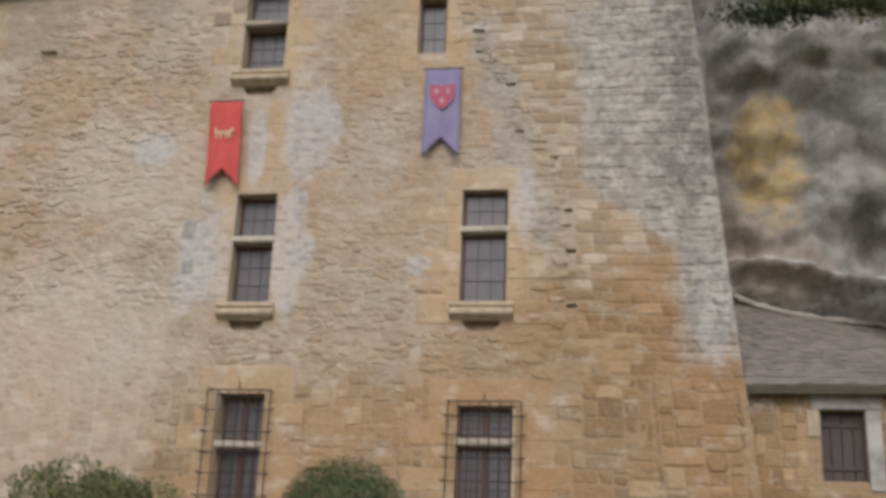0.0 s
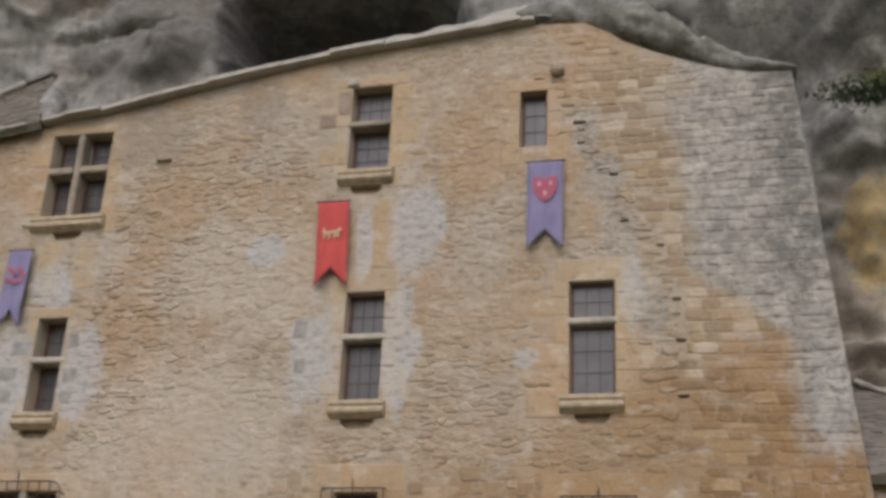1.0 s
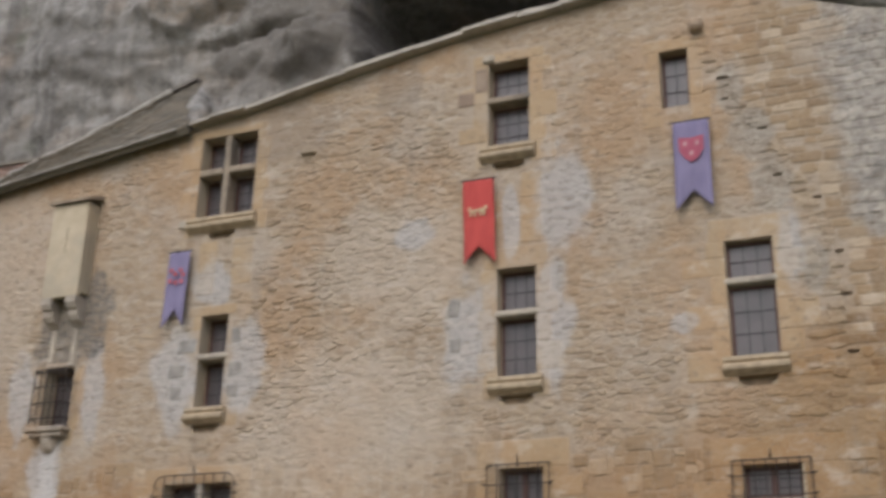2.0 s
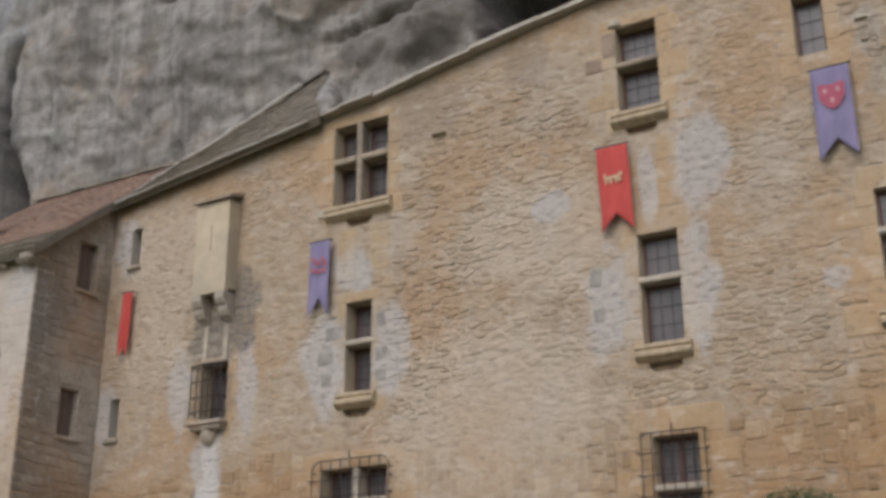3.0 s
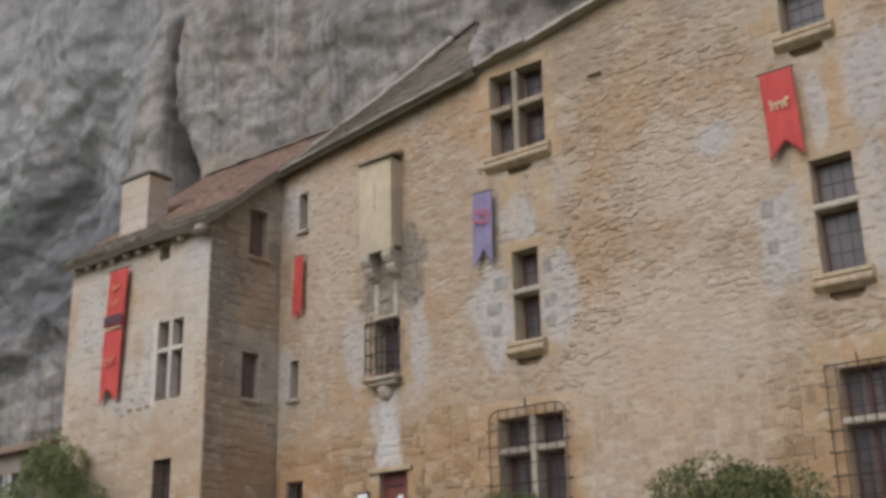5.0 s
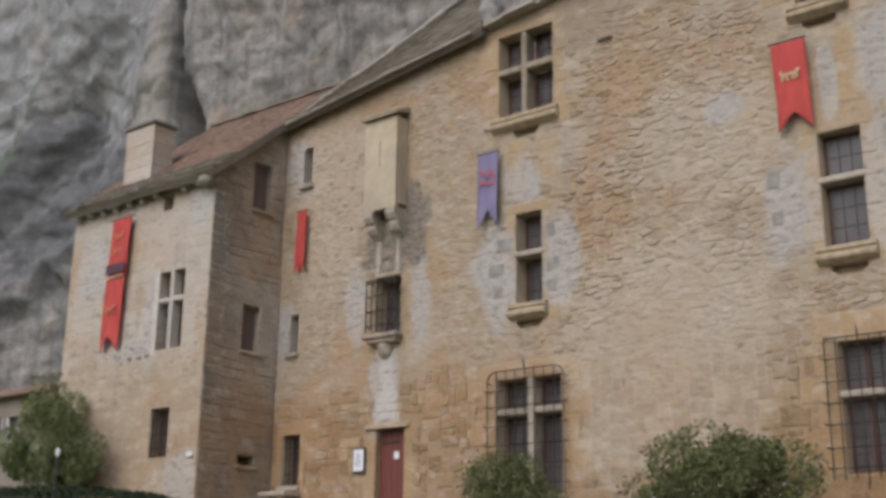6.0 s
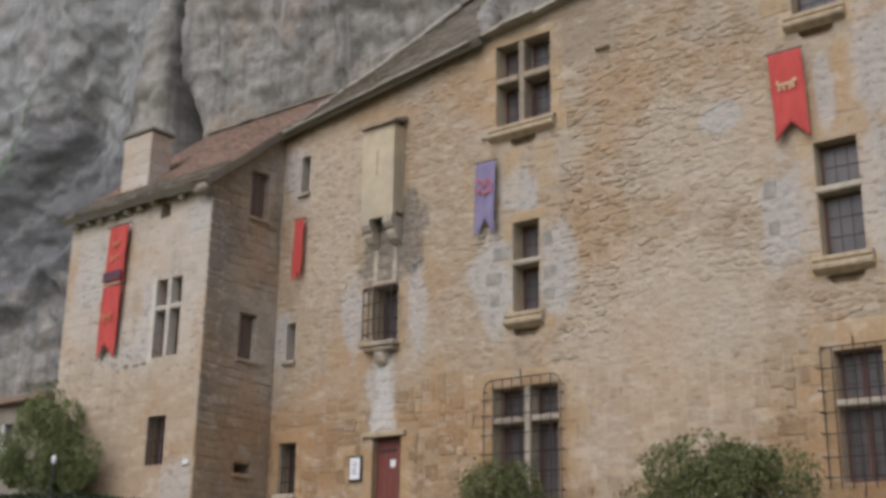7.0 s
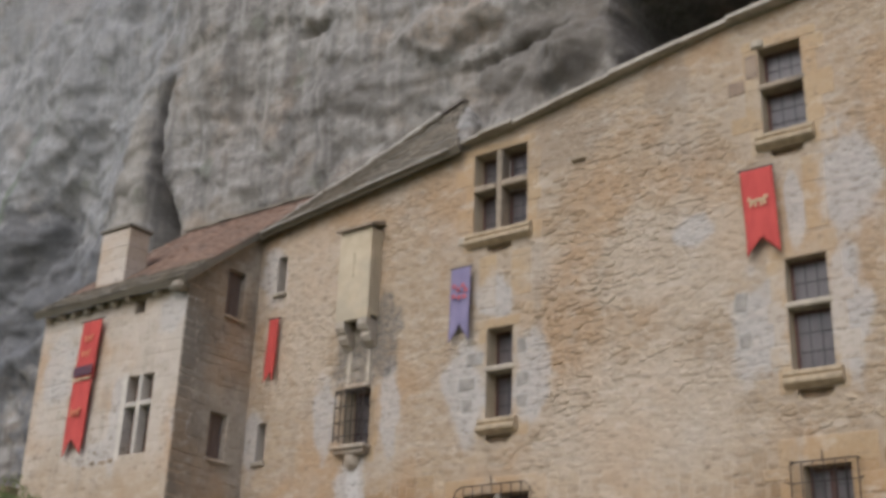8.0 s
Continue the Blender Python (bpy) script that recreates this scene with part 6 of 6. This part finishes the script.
bush("olive_shrub", "soft olive-green small tree beside the wing", -23.75, -3.0, 1.85, 1.25, 1.0, 1.42, 22000, 0.065, M_OLIVE, 4, lumps=34, ragged=1.0)


def blossoms():
    rr = random.Random(31)
    g = Geo()
    for _ in range(22):
        a = rr.uniform(math.pi * 1.05, math.pi * 1.95)
        x, y, z = -9.05 + 1.2 * math.cos(a), -1.5 + 0.9 * math.sin(a), rr.uniform(0.15, 0.42)
        k = rr.uniform(0.010, 0.02)
        g.add([(x - k, y, z), (x, y - k, z - k), (x + k, y, z), (x, y - k, z + k), (x, y - 2 * k, z)], [(0, 1, 4), (1, 2, 4), (2, 3, 4), (3, 0, 4)])
    part("blossoms", g, M_PAPER, SHRUB, "small white blossoms")


blossoms()


def hedge():
    rr = random.Random(8)
    th = empty("hedge", (0, 0, 0), "low clipped dark green hedge before the wing", "hedge")
    g = Geo()

    def inside():
        x = rr.uniform(-25.5, -18.2)
        f = rr.random()
        top = float(np.interp(x, [-25.5, -20.5, -18.2], [0.86, 0.74, 0.46])) + 0.04 * noise.noise(Vector((x * 2, 0, 0)))
        y = rr.uniform(-4.4, -3.7)
        if f < 0.5:
            return Vector((x, y, top + rr.uniform(-0.08, 0.04))), Vector((0, 0, 1))
        return Vector((x, -4.4 + rr.uniform(-0.04, 0.08), rr.uniform(-0.25, top))), Vector((0, -1, 0))

    leaves(g, 9000, inside, 0.075, rr)
    me = bpy.data.meshes.new("foliage")
    me.from_pydata(g.v, [], g.f)
    me.materials.append(M_HEDGE)
    fo = new("foliage", me)
    fo.parent = th
    t = Geo()
    t.box(-25.4, -18.3, -4.3, -3.8, -0.5, 0.36, 0.05)
    part("core", t, M_HEDGE, th)


hedge()

# ---- small things on the walls ----
def odd_stone(label, x0, x1, y0, y1, z0, z1, mat, b=0.03):
    o = empty("projecting_stone", (0, 0, 0), label, "stone", "stones standing out of the wall")
    block("stone", (x0, x1, y0, y1, z0, z1), mat, o, b)


odd_stone("small flat stone jutting from the rubble wall", -11.62, -11.32, -0.10, 0.02, 8.93, 8.99, M_SILL, 0.015)
odd_stone("pale lump of stone beside the upper window", -7.92, -7.68, -0.07, 0.02, 10.20, 10.36, M_TRANSOM, 0.03)
odd_stone("brown weathered jamb stone beside the upper window", -8.06, -7.83, -0.022, 0.02, 9.62, 10.1, M_BROWN, 0.012)
odd_stone("dark brown stone set in the rubble wall", -8.40, -8.08, -0.018, 0.02, 9.38, 9.66, M_BROWN, 0.012)
odd_stone("pale worn end of the window sill", -14.28, -14.10, -0.06, 0.02, 7.74, 7.92, M_TRANSOM, 0.03)
odd_stone("broken stone at the head of the old joint", -4.10, -3.86, -0.20, 0.02, 10.05, 10.28, M_SIDE, 0.05)
# Dark blocks stand in for the shade of putlog holes; no holes are cut.
for i, (x, z, w) in enumerate(((-22.62, 3.62, .10), (-22.38, 3.70, .16), (-22.08, 3.68, .22), (-21.80, 3.70, .18), (-22.30, 3.92, .09))):
    odd_stone("small dark block in place of a putlog hole in the pale wing wall", x, x + w, Y_WING - 0.02, Y_WING + 0.05, z, z + 0.08, M_GAP, 0.015)
lamp = empty("garden_lamp", (0, 0, 0), "small dark garden lamp post with a white head", "lamp")
g = Geo()
gz = ground_z(-20.6, -4.75)
g.tube([(-20.6, -4.75, gz - 0.05), (-20.6, -4.75, 1.28)], 0.015, 8)
part("post", g, M_BLACK, lamp)
g = Geo()
g.tube([(-20.6, -4.75, 1.28), (-20.6, -4.75, 1.33), (-20.6, -4.75, 1.40), (-20.6, -4.75, 1.44)], [0.02, 0.045, 0.045, 0.02], 10)
part("head", g, M_PAPER, lamp, "white lamp head")
bush("hanging_ivy", "dark green ivy hanging from the rock overhang", 3.2, 0.35, 9.75, 1.9, 0.5, 0.34, 3500, 0.10, M_LEAF, 21, lumps=20, stems=0)
bush("hanging_ivy", "thin green tufts on the rock ledge", 1.4, 0.55, 9.55, 1.1, 0.35, 0.22, 1200, 0.08, M_HEDGE, 22, lumps=14, stems=0)

# ---- low building past the wing ----
h = empty("low_building", (0, 0, 0), "low faded rendered outbuilding under the cliff", "building")
lb_place = lambda u, v, d: (u, 1.6 + d, v)
lbw = grid_wall("wall", M_RENDER, [(-33.6, -32.9, 3.0, 3.75), (-32.7, -32.05, 3.0, 3.75)], -38.0, -30.5, -1.0, lambda u: 4.3, lb_place, 0.3)
lbw.parent = h
block("roof", (-38.2, -30.3, 1.3, 3.8, 4.3, 4.5), M_TILE, h, 0.03, "flat brown roof edge")
for a, b in ((-33.6, -32.9), (-32.7, -32.05)):
    wn2 = block("window", (a, b, 1.72, 1.76, 3.0, 3.75), M_GLASS, h, 0.0)
    block("frame", (a, a + 0.07, 1.62, 1.7, 3.0, 3.75), M_PAPER, wn2, 0.01)
    block("frame", (b - 0.07, b, 1.62, 1.7, 3.0, 3.75), M_PAPER, wn2, 0.01)
    block("frame", (a + 0.07, b - 0.07, 1.62, 1.7, 3.0, 3.08), M_PAPER, wn2, 0.01)

# ---- dressed stones of the front, one by one ----
for i, (a, b, c, d) in enumerate(BLOCKS):
    gg = Geo()
    rng.seed(500 + i)
    stone(gg, a + 0.005, b - 0.003, c + 0.005, d - 0.005, rng.uniform(0.006, 0.014), front_place, 0.03 if (a, b, c, d) in GREYS else 0.005, 0.02)
    part("dressed_stone", gg, M_GREYBLOCK if (a, b, c, d) in GREYS else M_BLOCK, wall_front)
for own, nm, mt, wl in PENDING:
    for gg in own:
        part(nm, gg, mt, wl)
